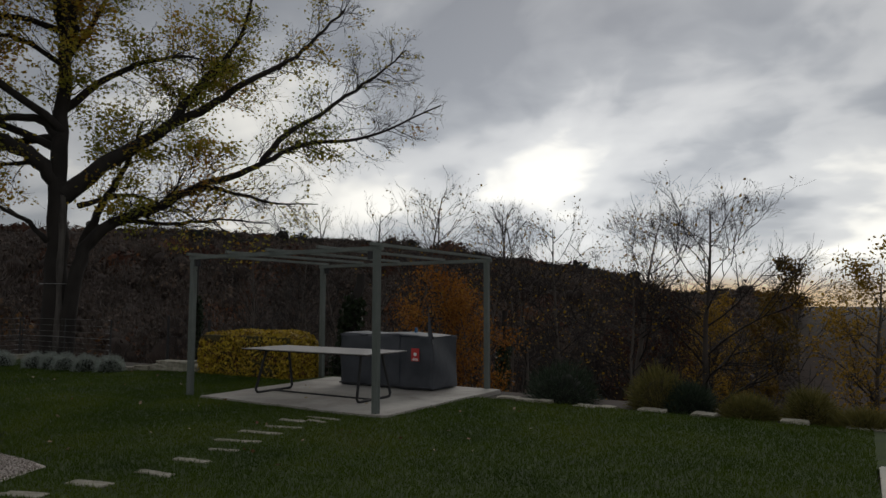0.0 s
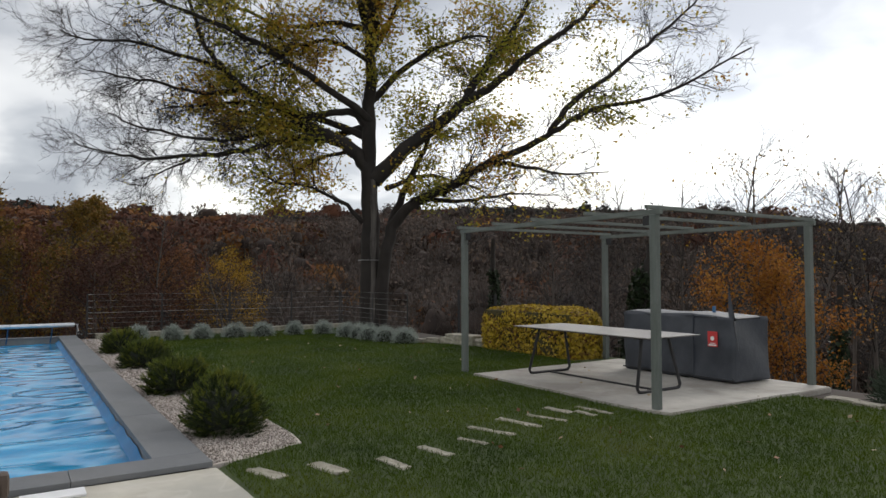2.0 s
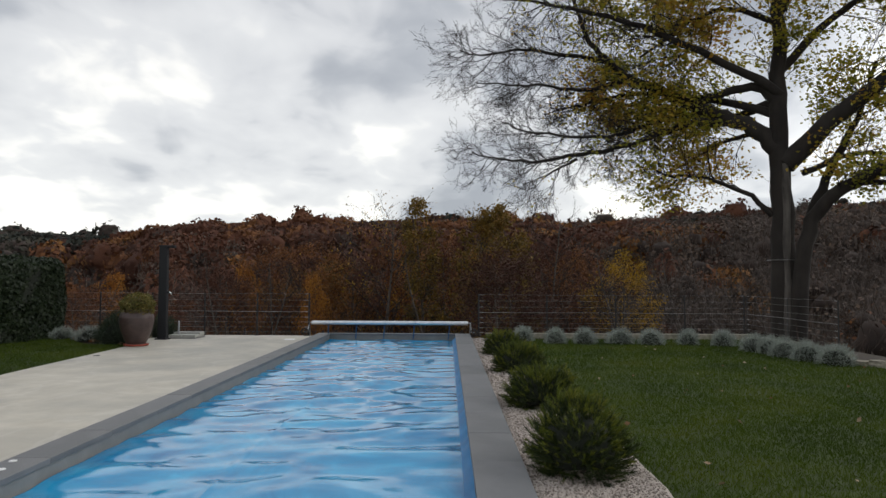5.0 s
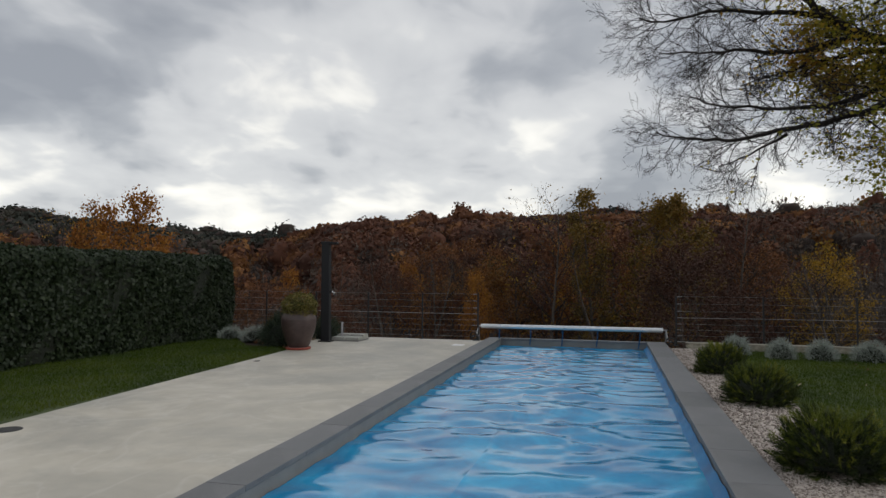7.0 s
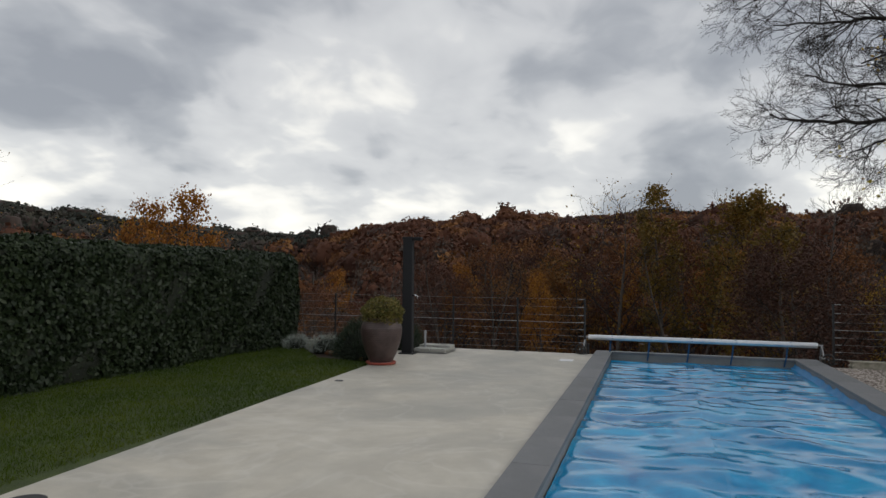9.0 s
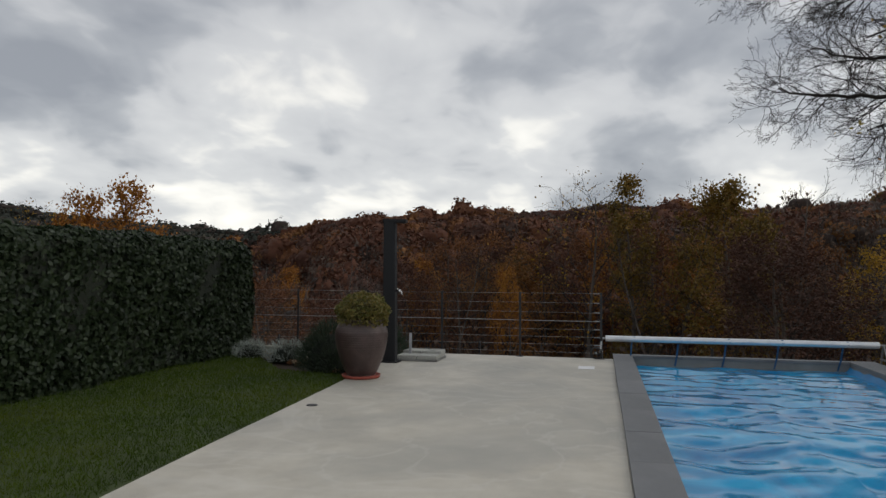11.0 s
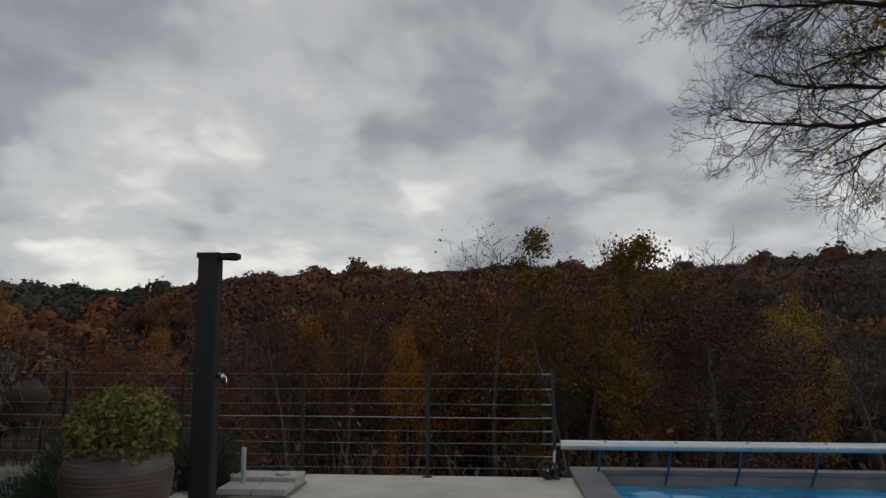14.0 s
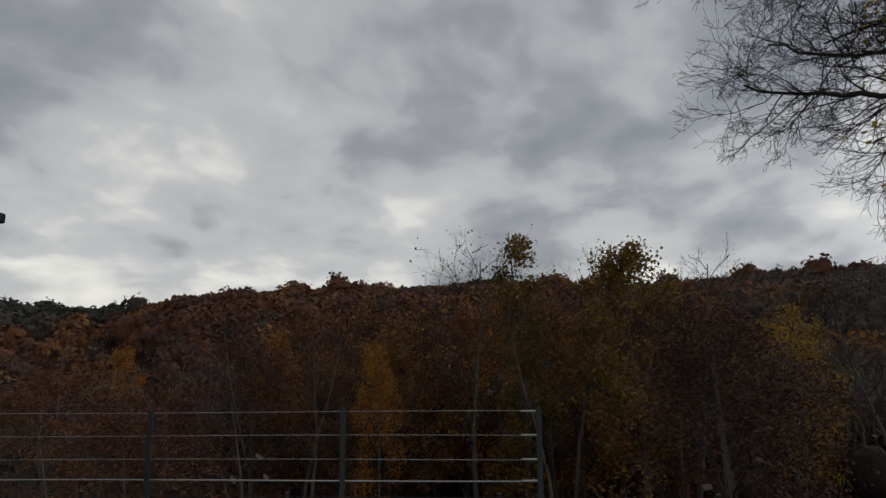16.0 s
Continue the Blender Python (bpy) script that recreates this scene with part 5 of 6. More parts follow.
    # limbs towards and away from the terrace
    for i in range(4):
        z = rng.uniform(7.0, 12.5)
        a = rng.choice((-1, 1)) * rng.uniform(0.75, 1.3)
        fwd = TREE_F * math.sin(a) * 1.0 + TREE_R * math.cos(a) * rng.choice((-1, 1)) * 0.8
        pts, _ = wander(rng, at(0, z), fwd + np.array((0, 0, 0.35)), rng.uniform(5, 8), 12, 0.13, 0.0)
        rad = np.linspace(0.17, 0.03, 13)
        w.tube(pts, rad, 8)
        lines.append((pts, rad))
    for z0, u1, z1, d1 in ((7.4, -8.6, 11.2, -2.2), (6.8, -8.8, 8.2, 3.0), (8.2, 6.4, 12.0, 3.4)):
        a, c = at(0, z0), at(u1, z1, d1)
        s = np.linspace(0, 1, 16)[:, None]
        pts = a + (c - a) * s + np.array((0, 0, 1.1)) * np.sin(s * math.pi) * 0.8 + np.cumsum(rng.normal(size=(16, 3)) * 0.05, axis=0)
        rad = np.linspace(0.15, 0.025, 16)
        w.tube(pts, rad, 8)
        lines.append((pts, rad))
    for fine, rad in lines:
        seg = np.linalg.norm(np.diff(fine, axis=0), axis=1).sum()
        n = int(seg * (5.6 if fine[-1] @ TREE_R < -4.0 else 4.6))
        for _ in range(n):
            s = rng.uniform(0.22, 1.0) * (len(fine) - 1)
            j = min(int(s), len(fine) - 2)
            if rad[j] > 0.26:
                continue
            p = fine[j] + (fine[j + 1] - fine[j]) * (s - j)
            t0 = fine[j + 1] - fine[j]
            t0 = t0 / np.linalg.norm(t0)
            e = rng.normal(size=3)
            e -= t0 * np.dot(e, t0)
            e /= np.linalg.norm(e)
            e[2] += 0.05
            outer = p @ TREE_R < -4.0
            L = rng.uniform(0.9, 1.6) if outer else rng.uniform(0.8, 1.8)
            if s > (len(fine) - 1) * 0.85:
                L *= 0.85
            sprout(tw, rng, p, t0 * 0.9 + e, L, min(0.020, rad[j] * 0.45), 3 if outer and rng.uniform() < 0.9 else 2, tips, 0.22, 0.015, 4, 3, 0.7)
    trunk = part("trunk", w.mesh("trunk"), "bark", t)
    # paler grey rib up the terrace side of the trunk
    strip = Wood()
    zs = np.linspace(-2.1, 5.2, 24)
    line = np.array([at(0.10 + 0.02 * math.sin(z * 2), z, -(0.30 - 0.012 * (z + 2)) - 0.04 * math.exp(-(z + 2))) for z in zs])
    strip.tube(line, 0.17 + 0.012 * np.sin(zs * 3.1) - 0.008 * (zs + 2), 10)
    part("bark_rib", strip.mesh("bark_rib"), "palebark", trunk, "pale grey rib along the trunk")
    part("branchwork", tw.mesh("branchwork", False), "twig", t, "fine bare outer branchwork")
    tips = np.array(tips)
    u = (tips - o) @ TREE_R
    z = tips[:, 2] - 1.9
    dens = np.interp(u, [-8.5, -6.8, -5.0, -2.5, 5.0, 7.5, 12], [0.0, 0.03, 0.26, 0.55, 0.75, 0.34, 0.06])
    dens = dens * np.clip(0.62 + 0.75 * np.sin(tips[:, 0] * 1.3) * np.sin(tips[:, 1] * 1.1 + 1) + 0.45 * np.sin(tips[:, 2] * 1.9 + tips[:, 1]), 0.05, 1)
    dens = np.where((z < 7.0) & (u > -4.5) & (u < 3.0), np.minimum(dens * 1.1, 1.0), dens * np.where(z < 7.0, 0.24, 1.0))
    pick = tips[rng.uniform(0, 1, len(tips)) < dens * 0.95]
    c = np.repeat(pick, 9, axis=0) + rng.normal(size=(len(pick) * 9, 3)) * np.array((0.24, 0.24, 0.10))
    lv, lf = leaf_quads(rng, c, 0.078, 0.5, 0.6)
    part("crown", mesh_from("crown", lv, lf), "bigleaf", t, "thin crown of olive and yellow leaves")
    return len(tips), len(c)


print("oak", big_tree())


bandw = Wood()
bandw.tube([(0.46 * math.cos(a), 0.46 * math.sin(a), 0) for a in np.linspace(0, 2 * math.pi, 25)], [0.012] * 25, 5)
tagged(part("wire_band", bandw.mesh("wire_band"), "steel", at=Matrix.Translation((-23.2, 10.05, 2.15))), "thin metal band round the oak's trunk", "band")


# ---- near and middle trees ----
def bare_tree(height, spread, seed, leaf=None, leaves=0, trunk_r=0.16, levels=3, fork=4, leafsize=0.16, low=0.25, narrow=False):
    """Meshes of a small tree standing at the origin: trunk, twigs and leaves."""
    rng = np.random.default_rng(seed)
    w, tw, tips = Wood(), Wood(), []
    pts, _ = wander(rng, (0, 0, -0.6), (0, 0, 1), height * 0.92 + 0.6, 12, 0.045, 0.05)
    rad = np.linspace(trunk_r, 0.02, 13)
    w.tube(pts, rad, 7)
    n = int(9 + height * 1.1)
    for i in range(n):
        s = low + (0.98 - low) * (i + rng.uniform(0, 1)) / n
        k = s * 12
        j = min(int(k), 11)
        p = pts[j] + (pts[j + 1] - pts[j]) * (k - j)
        a = i * 2.4 + rng.uniform(-0.4, 0.4)
        shape = math.sin(math.pi * min(1, max(0.08, (s - low) / (1 - low))) ** 0.7) if not narrow else (1.05 - s)
        L = spread * 0.5 * (0.35 + 0.65 * shape) * rng.uniform(0.75, 1.15)
        d = np.array((math.cos(a), math.sin(a), rng.uniform(0.5, 1.2) if not narrow else rng.uniform(0.3, 0.8)))
        sprout(tw, rng, p, d, L * 1.15, max(0.02, trunk_r * 0.42 * (1.1 - s)), levels - 1, tips, 0.14, 0.05, fork, 3, 0.7)
    top = max(p[2] for p in tips)
    fit = height / top
    for store in (w.v, tw.v):
        for a in store:
            a[:, 2] = np.where(a[:, 2] > 0, a[:, 2] * fit, a[:, 2])
    tips = [p * np.array((1, 1, fit)) for p in tips]
    trunk = w.mesh("trunk")
    trunk.materials.append(M["farbark"])
    twigs = tw.mesh("branchwork", False)
    twigs.materials.append(M["twig"])
    crown = None
    if leaf:
        tips = np.array(tips)
        m = max(1, int(leaves / len(tips)) + 1)
        c = np.repeat(tips, m, axis=0) + rng.normal(size=(len(tips) * m, 3)) * 0.22
        c = c[rng.permutation(len(c))[:leaves]]
        lv, lf = leaf_quads(rng, c, leafsize, 0.5)
        crown = mesh_from("crown", lv, lf)
        crown.materials.append(M[leaf])
    return trunk, twigs, crown


def plant(kinds, name, label, az, dist, top, seed, scale_xy=None, group=""):
    """Stands a tree so that its top reaches the height given, on the slope."""
    x, y = HOME[0] + 0, HOME[1] + 0
    x, y = x + dist * math.cos(radians(az)), y + dist * math.sin(radians(az))
    return plant_at(kinds, name, label, x, y, top, seed, scale_xy, group)


def plant_at(kinds, name, label, x, y, top, seed, scale_xy=None, group=""):
    g = float(ground_height(x, y))
    (trunk, twigs, crown), height = kinds
    k = (top - g) / height
    kx = k if scale_xy is None else scale_xy
    t = thing(name, label, "tree", Matrix.Translation((x, y, g)) @ Euler((0, 0, seed * 1.7)).to_matrix().to_4x4(), group)
    for nm, me in (("trunk", trunk), ("branchwork", twigs), ("crown", crown)):
        if me:
            ob = part(nm, me, None, t)
            ob.scale = (kx, kx, k)
    return t


K = {}
K["spread"] = (bare_tree(12, 5.4, 301, "yellowleaf", 260, 0.2, 4, 5, 0.07, low=0.32), 12)
K["thin1"] = (bare_tree(13, 4.6, 302, None, 0, 0.12, 3, 4, low=0.4), 13)
K["thin2"] = (bare_tree(13, 4.0, 303, None, 0, 0.11, 3, 4, low=0.45), 13)
K["sparse"] = (bare_tree(13, 6, 304, "yellowleaf", 600, 0.14, 3, 4, 0.07, low=0.4), 13)
K["yellow"] = (bare_tree(14, 4.8, 305, "yellowleaf", 8000, 0.2, 3, 5, 0.09, low=0.25), 14)
K["cone"] = (bare_tree(14, 3.0, 306, "mixleaf", 7500, 0.16, 3, 5, 0.10, low=0.2, narrow=True), 14)
K["orange"] = (bare_tree(6, 2.8, 307, "orangeleaf", 6500, 0.07, 3, 5, 0.062, low=0.12), 6)
K["rust"] = (bare_tree(12, 4.6, 308, "woodleaf", 8000, 0.18, 3, 5, 0.085, low=0.25), 12)
K["amber"] = (bare_tree(12, 3.8, 310, "orangeleaf", 6000, 0.18, 3, 5, 0.11, low=0.2), 12)
K["olive"] = (bare_tree(14, 4.2, 309, "mixleaf", 11000, 0.2, 3, 5, 0.11, low=0.3), 14)


def from_start(right, dist, eye=(0.35, -2.59), heading=121.8):
    """A place at a bearing to the side of the walk's first look, in degrees."""
    a = radians(heading - right)
    return eye[0] + dist * math.cos(a), eye[1] + dist * math.sin(a)


def elev_top(deg, dist):
    return 1.5 + dist * math.tan(radians(deg))


NEAR = [
    ("spread", "bare_tree", "domed bare grey-brown tree on the slope", 20.2, 27, 10.0, 1),
    ("spread", "bare_tree", "domed bare tree with few leaves", 15.0, 26, 9.1, 2),
    ("sparse", "birch_tree", "half-bare tree with last yellow leaves", 15.5, 23, 5.4, 3),
    ("sparse", "birch_tree", "slender tree with last dry leaves", 9.8, 36, 9.0, 4),
    ("thin1", "bare_tree", "slender bare birch above the woods", 7.0, 40, 8.8, 5),
    ("thin2", "bare_tree", "slender bare birch above the woods", 5.6, 41, 9.2, 6),
    ("thin1", "bare_tree", "tall thin bare tree behind the pergola", -2.0, 38, 11.2, 7),
    ("sparse", "birch_tree", "tall half-bare birch behind the pergola", 0.2, 38, 11.0, 8),
    ("thin2", "bare_tree", "tall thin bare tree behind the pergola", 2.6, 39, 9.2, 9),
    ("thin1", "bare_tree", "thin bare tree behind the pergola", -5.0, 40, 9.2, 10),
    ("thin2", "bare_tree", "thin bare tree behind the pergola", -8.0, 42, 8.3, 11),
    ("thin1", "bare_tree", "thin pale bare tree on the skyline", -16.2, 48, 8.2, 12),
    ("thin2", "bare_tree", "thin pale bare tree on the skyline", -13.2, 50, 7.2, 13),
    ("cone", "yellow_tree", "narrow yellow-leaved tree on the slope", 24.2, 33, 3.6, 14),
    ("yellow", "yellow_tree", "yellow-leaved tree at the wood's edge", 32.0, 24, 4.4, 15),
    ("yellow", "yellow_tree", "yellowing tree at the wood's edge", 21.0, 38, 0.6, 16),
    ("thin1", "bare_tree", "small bare tree on the skyline", 28.2, 45, 5.4, 17),
    ("rust", "rust_tree", "orange-leaved tree low on the slope", 16.5, 30, 1.2, 18),
    ("orange", "orange_tree", "bright orange young beech behind the patio", -1.0, 17.5, 2.9, 19),
    ("orange", "orange_tree", "small orange beech beside the patio", 2.6, 17.0, 0.8, 20),
]
for key, nm, lab, right, dist, el, sd in NEAR:
    x, y = from_start(right, dist)
    plant_at(K[key], nm, lab, x, y, elev_top(el, dist), sd)
plant_at(K["olive"], "olive_tree", "broad olive-yellow tree above the woods", -48.4, 3.4, 6.5, 31)
plant_at(K["cone"], "yellow_tree", "pointed yellow tree above the woods", -49.8, -2.5, 6.9, 32)
plant_at(K["sparse"], "birch_tree", "half-bare tree beside the yellow one", -48.5, -4.8, 7.9, 33)
plant_at(K["thin1"], "bare_tree", "thin bare tree on the skyline", -50.0, 6.2, 7.6, 34)
plant_at(K["thin2"], "bare_tree", "thin bare tree on the skyline", -49.0, -0.2, 6.8, 35)
plant_at(K["amber"], "amber_tree", "slim bright orange tree low in the valley", -54.7, -16.8, 2.4, 36, 0.62)
plant_at(K["amber"], "amber_tree", "slim orange tree low in the valley", -45.3, -9.1, 1.7, 37, 0.5)
plant_at(K["amber"], "amber_tree", "small amber tree far down the valley", -75.6, -36.9, 2.0, 38, 0.9)
plant_at(K["rust"], "rust_tree", "rust-leaved tree low in the valley", -50.0, -11.6, 0.6, 39, 0.8)
plant_at(K["amber"], "amber_tree", "rounded orange oak above the laurel hedge", -51.0, -38.1, 8.0, 42, 1.35)
plant_at(K["amber"], "amber_tree", "half-thinned orange oak above the laurel hedge", -47.0, -39.5, 6.9, 43, 1.1)
plant_at(K["sparse"], "birch_tree", "half-bare tree above the laurel hedge", -46.0, -41.5, 6.6, 40)
plant_at(K["sparse"], "birch_tree", "half-bare tree by the hedge's end", -20.0, -24.0, 6.5, 41)



def ivy_tree(x, y, lean, height, r, seed):
    rng = np.random.default_rng(seed)
    g = float(ground_height(x, y))
    t = thing("ivy_tree", "dark leaning trunk wrapped in ivy", "tree", (x, y, g))
    w = Wood()
    pts = np.array([(lean[0] * s ** 1.4, lean[1] * s ** 1.4, height * s - 0.4) for s in np.linspace(0, 1, 12)])
    pts[1:-1] += rng.normal(size=(10, 3)) * 0.04
    w.tube(pts, np.linspace(r, r * 0.4, 12), 9)
    part("trunk", w.mesh("trunk"), "bark", t)
    s = rng.uniform(0, 0.8, 2600)
    c = np.stack([np.interp(s * 11, np.arange(12), pts[:, k]) for k in range(3)], -1)
    v = rng.normal(size=c.shape)
    v /= np.linalg.norm(v, axis=1)[:, None]
    c += v * (r * (1.25 - 0.6 * s) * rng.uniform(0.8, 1.5, len(s)))[:, None]
    lv, lf = leaf_quads(rng, c, 0.09, 0.5)
    part("ivy", mesh_from("ivy", lv, lf), "laurel", t)


ix, iy = from_start(-8.8, 17)
ivy_tree(ix, iy, (0.45, 0.3), 3.6, 0.26, 402)
ix, iy = from_start(4.6, 22)
ivy_tree(ix, iy, (0.3, -0.1), 5.5, 0.2, 403)
ix, iy = from_start(-20.0, 30)
ivy_tree(ix, iy, (-0.2, 0.1), 7.0, 0.22, 404)

under = np.random.default_rng(401)
for i in range(40):
    az, dist = under.uniform(100, 214), under.uniform(26, 56)
    x, y = HOME[0] + dist * math.cos(radians(az)), HOME[1] + dist * math.sin(radians(az))
    if x > -22.5 and y < 11.5:
        continue
    el, _ = crest(radians(az))
    top = 1.5 + dist * math.tan(radians(float(el) - under.uniform(1.2, 6.0)))
    g = float(ground_height(x, y))
    if top - g < 2.5:
        continue
    key = str(under.choice(["thin1", "thin2", "thin1", "thin2", "rust" if az > 165 else "thin2"]))
    plant_at(K[key], "slope_tree", {"thin1": "slender bare tree on the slope", "thin2": "thin bare tree on the slope", "rust": "rust-leaved tree on the slope", "sparse": "half-bare young tree on the slope"}[key], x, y, top, i, min(1.0, (top - g) / 9), "trees on the slope")


stand = np.random.default_rng(451)
for i, (az, el) in enumerate(((170, 2.6), (173.5, 3.6), (176, 2.4), (178, 4.0), (181.5, 2.8), (184, 3.6), (186.5, 1.9), (189, 3.3), (192.5, 2.2), (195, 3.0), (167, 3.2), (198, 1.2), (163, 2.4))):
    dist = stand.uniform(46, 54)
    key = str(stand.choice(["rust", "amber", "rust", "yellow"], p=[0.4, 0.2, 0.2, 0.2]))
    label = {"rust": "rust-leaved tree at the foot of the woods", "amber": "amber-leaved tree at the foot of the woods", "yellow": "dull yellow tree at the foot of the woods"}[key]
    plant(K[key], "autumn_tree", label, az, dist, 1.5 + dist * math.tan(radians(el)), 70 + i, None, "autumn trees below the terrace")


# ---- far woods ----
def ball(rings=7, sides=9):
    """Unit dome as arrays of vertices and quads, open below."""
    th = np.linspace(0.05, math.pi * 0.72, rings)
    ph = np.arange(sides) * 2 * math.pi / sides
    v = np.stack([np.outer(np.sin(th), np.cos(ph)), np.outer(np.sin(th), np.sin(ph)), np.outer(np.cos(th), np.ones(sides))], -1).reshape(-1, 3)
    i, j = np.meshgrid(np.arange(rings - 1), np.arange(sides), indexing="ij")
    k = (j + 1) % sides
    return v, np.stack([i * sides + j, (i + 1) * sides + j, (i + 1) * sides + k, i * sides + k], -1).reshape(-1, 4)


def twig_quads(rng, c, v, length, width):
    """Long thin slivers that rise outwards, for bare crowns."""
    n = len(c)
    a = v * 0.8 + np.array((0, 0, 1.0)) + rng.normal(size=(n, 3)) * 0.35
    a /= np.linalg.norm(a, axis=1)[:, None]
    b = np.cross(a, rng.normal(size=(n, 3)))
    b /= np.linalg.norm(b, axis=1)[:, None] + 1e-9
    L, w = (length * rng.uniform(0.6, 1.4, n))[:, None], width[:, None]
    return np.stack([c - a * L / 2, c + b * w, c + a * L / 2, c - b * w], 1).reshape(-1, 3), np.arange(4 * n).reshape(-1, 4)


def far_woods():
    rng = np.random.default_rng(501)
    sites = []
    for nth in range(4300):
        az = rng.uniform(92, 262)
        el, far = crest(radians(az))
        far, el = float(far), float(el)
        r = 56 + (far + 8 - 56) * rng.uniform(0, 1) ** (1.0 if far < 200 else 0.7)
        if nth >= 3500:
            r = far * rng.uniform(0.93, 1.02)
        sites.append((az, r, far, el))
    unit, unit_faces = ball()
    stores = {"woodleaf": [], "darkwood": [], "conifer": []}
    cores = {"woodleaf": [], "woodcore": []}
    twigs, trunks = [], Wood()
    for az, r, far, el in sites:
        x, y = HOME[0] + r * math.cos(radians(az)), HOME[1] + r * math.sin(radians(az))
        if x > -24 and y < 14 and y > -19:
            continue
        g = float(ground_height(x, y))
        h = rng.uniform(7, 12.5)
        line = 1.5 + r * math.tan(radians(el)) - g
        if r > far * 0.86:
            h = max(3.0, line - 0.8 - far * 0.003 + rng.normal() * (1.1 + far * 0.005)) if line > 1 else rng.uniform(3, 5)
        else:
            h = min(h, line - 0.6)
        if h < 2:
            continue
        rustier = np.interp(az, [95, 130, 158, 170, 205, 225], [0.1, 0.04, 0.12, 0.66, 0.85, 0.7]) * np.interp(r, [60, 100], [0.6, 1.0])
        kind = "woodleaf" if rng.uniform() < rustier else "darkwood"
        if far > 250 and r > 230 and az > 203:
            kind = "conifer"
        elif r > far * 0.9 and rng.uniform() < (0.35 if az < 165 else 0.06):
            kind = "conifer"
        slim = 0.5 if kind == "conifer" and far < 250 else 1.0
        wid = slim * rng.uniform(2.3, 3.9) * (1 + max(0, r - 120) / 220)
        tall = min(0.5 * h, wid * rng.uniform(0.9, 1.4))
        mid = np.array((x, y, g + h - tall))
        bend = rng.uniform(0, 6.28, 3)
        lump = 1 + 0.15 * np.sin(unit[:, 0] * 4 + bend[0]) * np.cos(unit[:, 1] * 4 + bend[1]) + 0.10 * np.sin(unit[:, 2] * 6 + bend[2])
        # filler dome in each crown; the woodcore ones are coloured as inner shade
        thick = {"woodleaf": 0.80, "darkwood": 0.60, "conifer": 0.72}[kind]
        if r < 125:
            thick *= 0.72
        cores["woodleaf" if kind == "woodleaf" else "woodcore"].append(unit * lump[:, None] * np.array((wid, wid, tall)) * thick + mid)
        n = {"woodleaf": 230, "darkwood": 100, "conifer": 90}[kind]
        n = int(n * np.interp(r, [60, 140, 400], [1.25, 0.9, 0.5]))
        v = rng.normal(size=(n, 3))
        v /= np.linalg.norm(v, axis=1)[:, None]
        v[:, 2] = np.abs(v[:, 2]) * np.where(rng.uniform(0, 1, n) < 0.3, -0.9, 1)
        lift = 1 + 0.15 * np.sin(v[:, 0] * 4 + bend[0]) * np.cos(v[:, 1] * 4 + bend[1]) + 0.10 * np.sin(v[:, 2] * 6 + bend[2])
        c = v * (lift * rng.uniform(0.7, 1.14, n))[:, None] * np.array((wid, wid, tall)) + mid
        stores[kind].append((c, np.full(n, (0.17 if kind != "darkwood" else 0.12) + (0.0036 if kind != "darkwood" else 0.0024) * r), v))
        if kind == "darkwood" and r < 220:
            m = int(np.interp(r, [60, 120, 200], [230, 110, 50]))
            v = rng.normal(size=(m, 3))
            v /= np.linalg.norm(v, axis=1)[:, None]
            c = v * rng.uniform(0.6, 1.12, (m, 1)) * np.array((wid, wid, tall * 1.1)) + mid
            twigs.append((c, v, np.full(m, 1.5), np.full(m, 0.018 + 0.00028 * r)))
        if kind != "conifer" and r < 150:
            base = np.array((x, y, g))
            trunks.tube([base, base + np.array((rng.normal() * 0.4, rng.normal() * 0.4, h * 0.85))], [0.13 + 0.0006 * r, 0.05 + 0.0004 * r], 4)
    for key, label in (("woodleaf", "rust and orange autumn woods across the valley"), ("darkwood", "grey-brown nearly bare woods across the valley"), ("conifer", "dark green conifers on the far ridge")):
        if not stores[key]:
            continue
        cs, sz, nv = (np.concatenate([q[k] for q in stores[key]]) for k in range(3))
        lv, lf = leaf_quads(rng, cs, sz, 0.6, 0.2, 1.2, nv)
        tagged(part("woods", mesh_from("woods", lv, lf), key), label, "woodland", kind="stuff")
    for key, label in (("woodleaf", "rust-brown insides of the leafy crowns"), ("woodcore", "dark brown domes coloured as shade inside the bare crowns")):
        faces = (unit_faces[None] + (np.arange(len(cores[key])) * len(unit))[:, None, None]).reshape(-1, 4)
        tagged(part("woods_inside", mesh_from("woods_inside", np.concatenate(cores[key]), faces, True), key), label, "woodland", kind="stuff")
    tc, tv, tl, tw = (np.concatenate([q[k] for q in twigs]) for k in range(4))
    lv, lf = twig_quads(rng, tc, tv, tl, tw)
    tagged(part("woods_branches", mesh_from("woods_branches", lv, lf), "greybark"), "bare branches of the far woods", "woodland", kind="stuff")
    tagged(part("woods_trunks", trunks.mesh("woods_trunks", True), "greybark"), "slender trunks of the far woods", "woodland", kind="stuff")


far_woods()


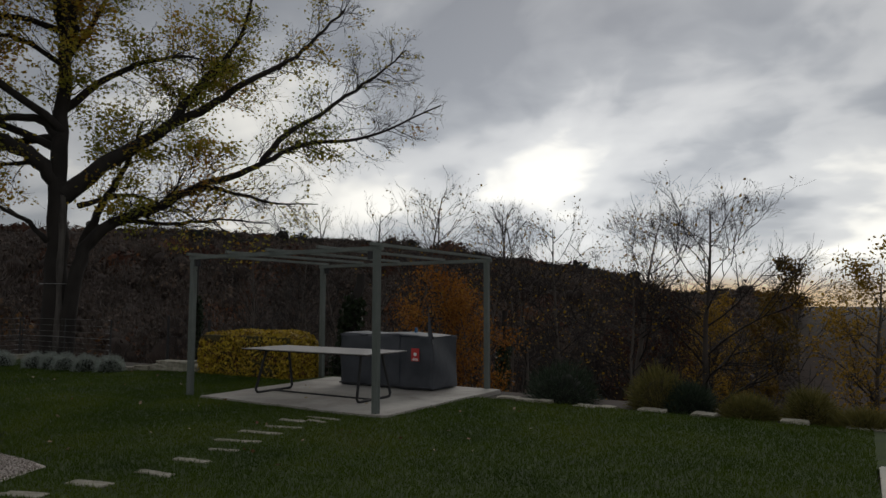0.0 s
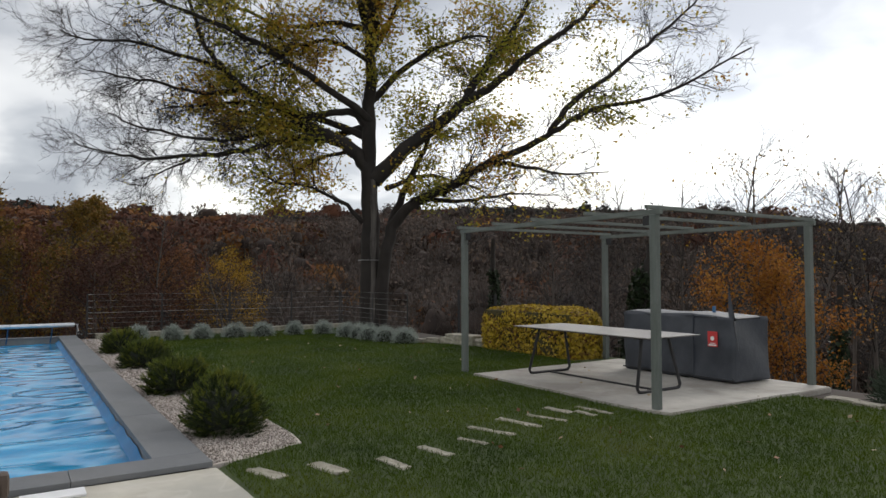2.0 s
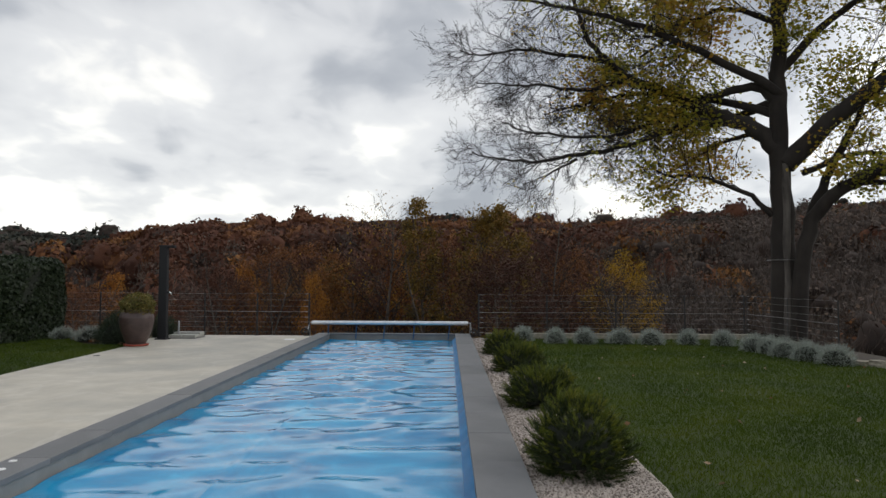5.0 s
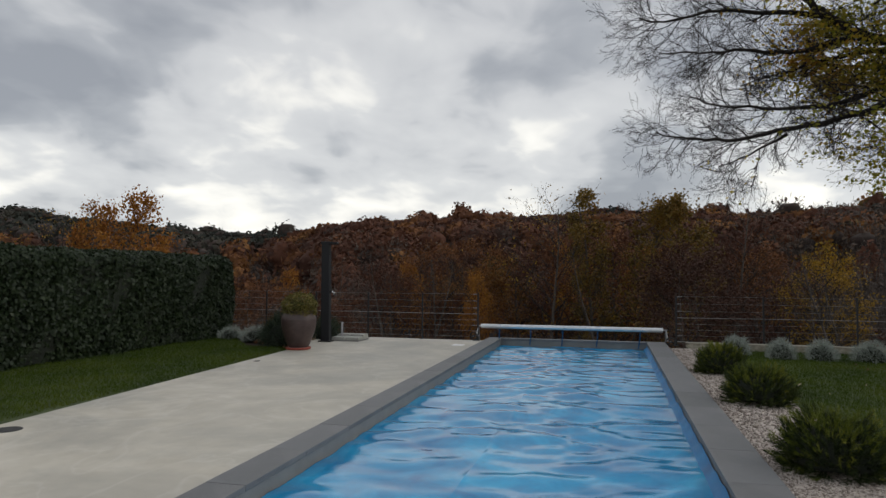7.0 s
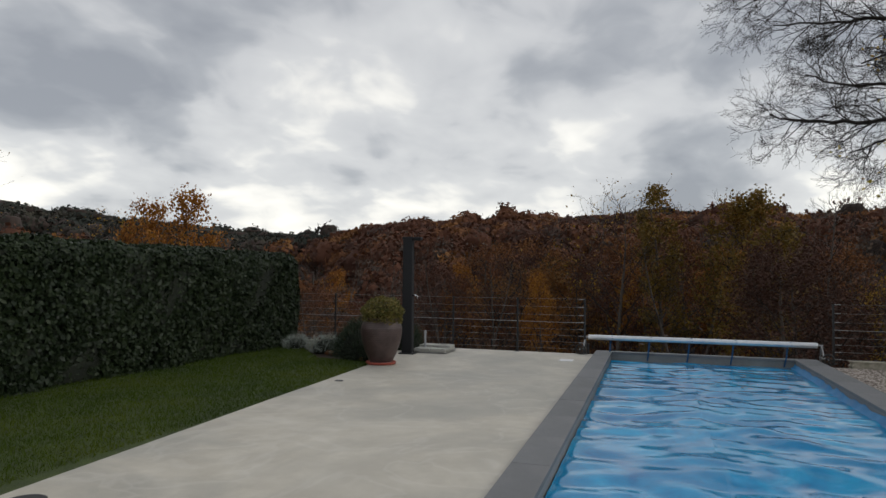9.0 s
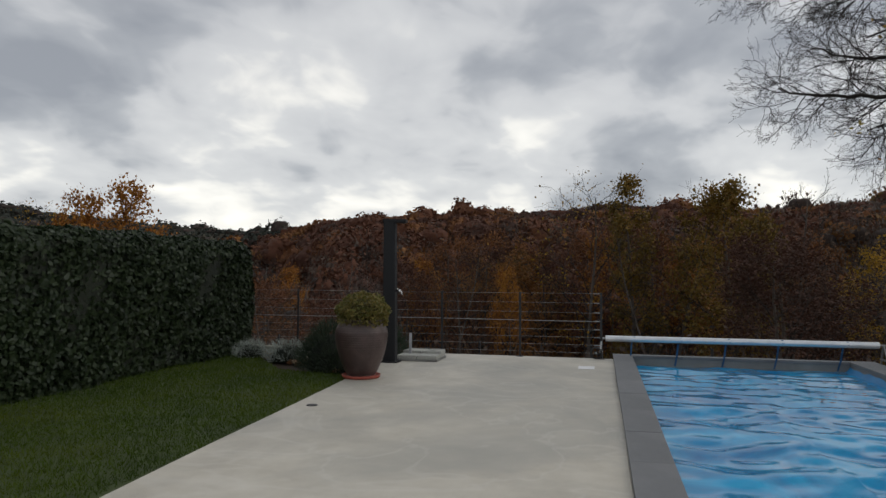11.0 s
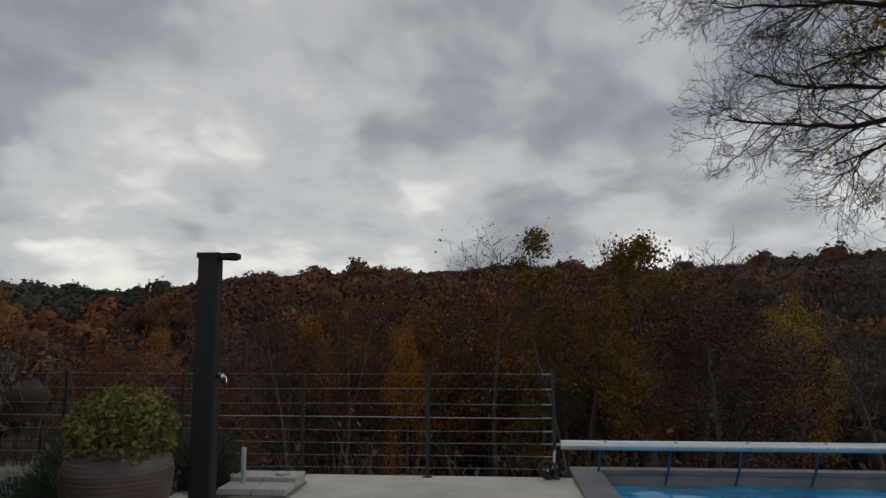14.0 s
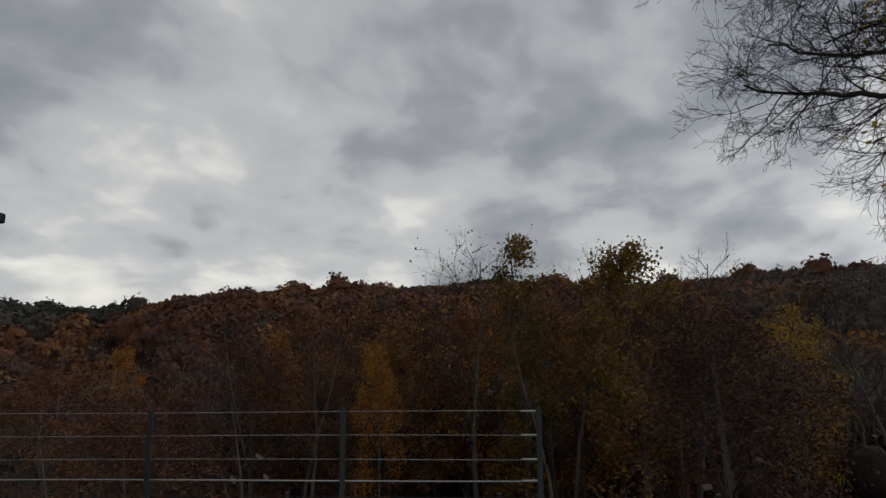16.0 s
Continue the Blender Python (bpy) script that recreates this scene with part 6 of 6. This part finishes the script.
def undergrowth():
    rng = np.random.default_rng(601)
    n = 9000
    az, r = np.radians(rng.uniform(85, 262, n)), rng.uniform(12, 52, n) ** 1.0
    x, y = HOME[0] + r * np.cos(az), HOME[1] + r * np.sin(az)
    keep = ((x < -20.6) | (y > 9.6) | (y < -17.5))
    x, y = x[keep], y[keep]
    z = ground_height(x, y)
    lump = np.clip(0.9 + 0.9 * np.sin(x * 0.7) * np.sin(y * 0.6 + 1), 0.15, 2)
    roots = np.stack([x, y, z], -1)
    bv, bf = blades(rng, np.repeat(roots, 5, axis=0) + rng.normal(size=(len(roots) * 5, 3)) * np.array((0.3, 0.3, 0.02)), 1.0, 0.035, 0.5)
    tagged(part("undergrowth", mesh_from("undergrowth", bv, bf), "darkwood"), "brown scrub and stems on the slope", "undergrowth", kind="stuff")
    c = np.repeat(roots, 3, axis=0) + rng.normal(size=(len(roots) * 3, 3)) * np.array((0.4, 0.4, 0.3)) + np.array((0, 0, 0.4))
    lv, lf = leaf_quads(rng, c, 0.07, 0.5)
    tagged(part("undergrowth_leaves", mesh_from("undergrowth_leaves", lv, lf), "darkwood"), "dry leaves of the scrub on the slope", "undergrowth", kind="stuff")


undergrowth()
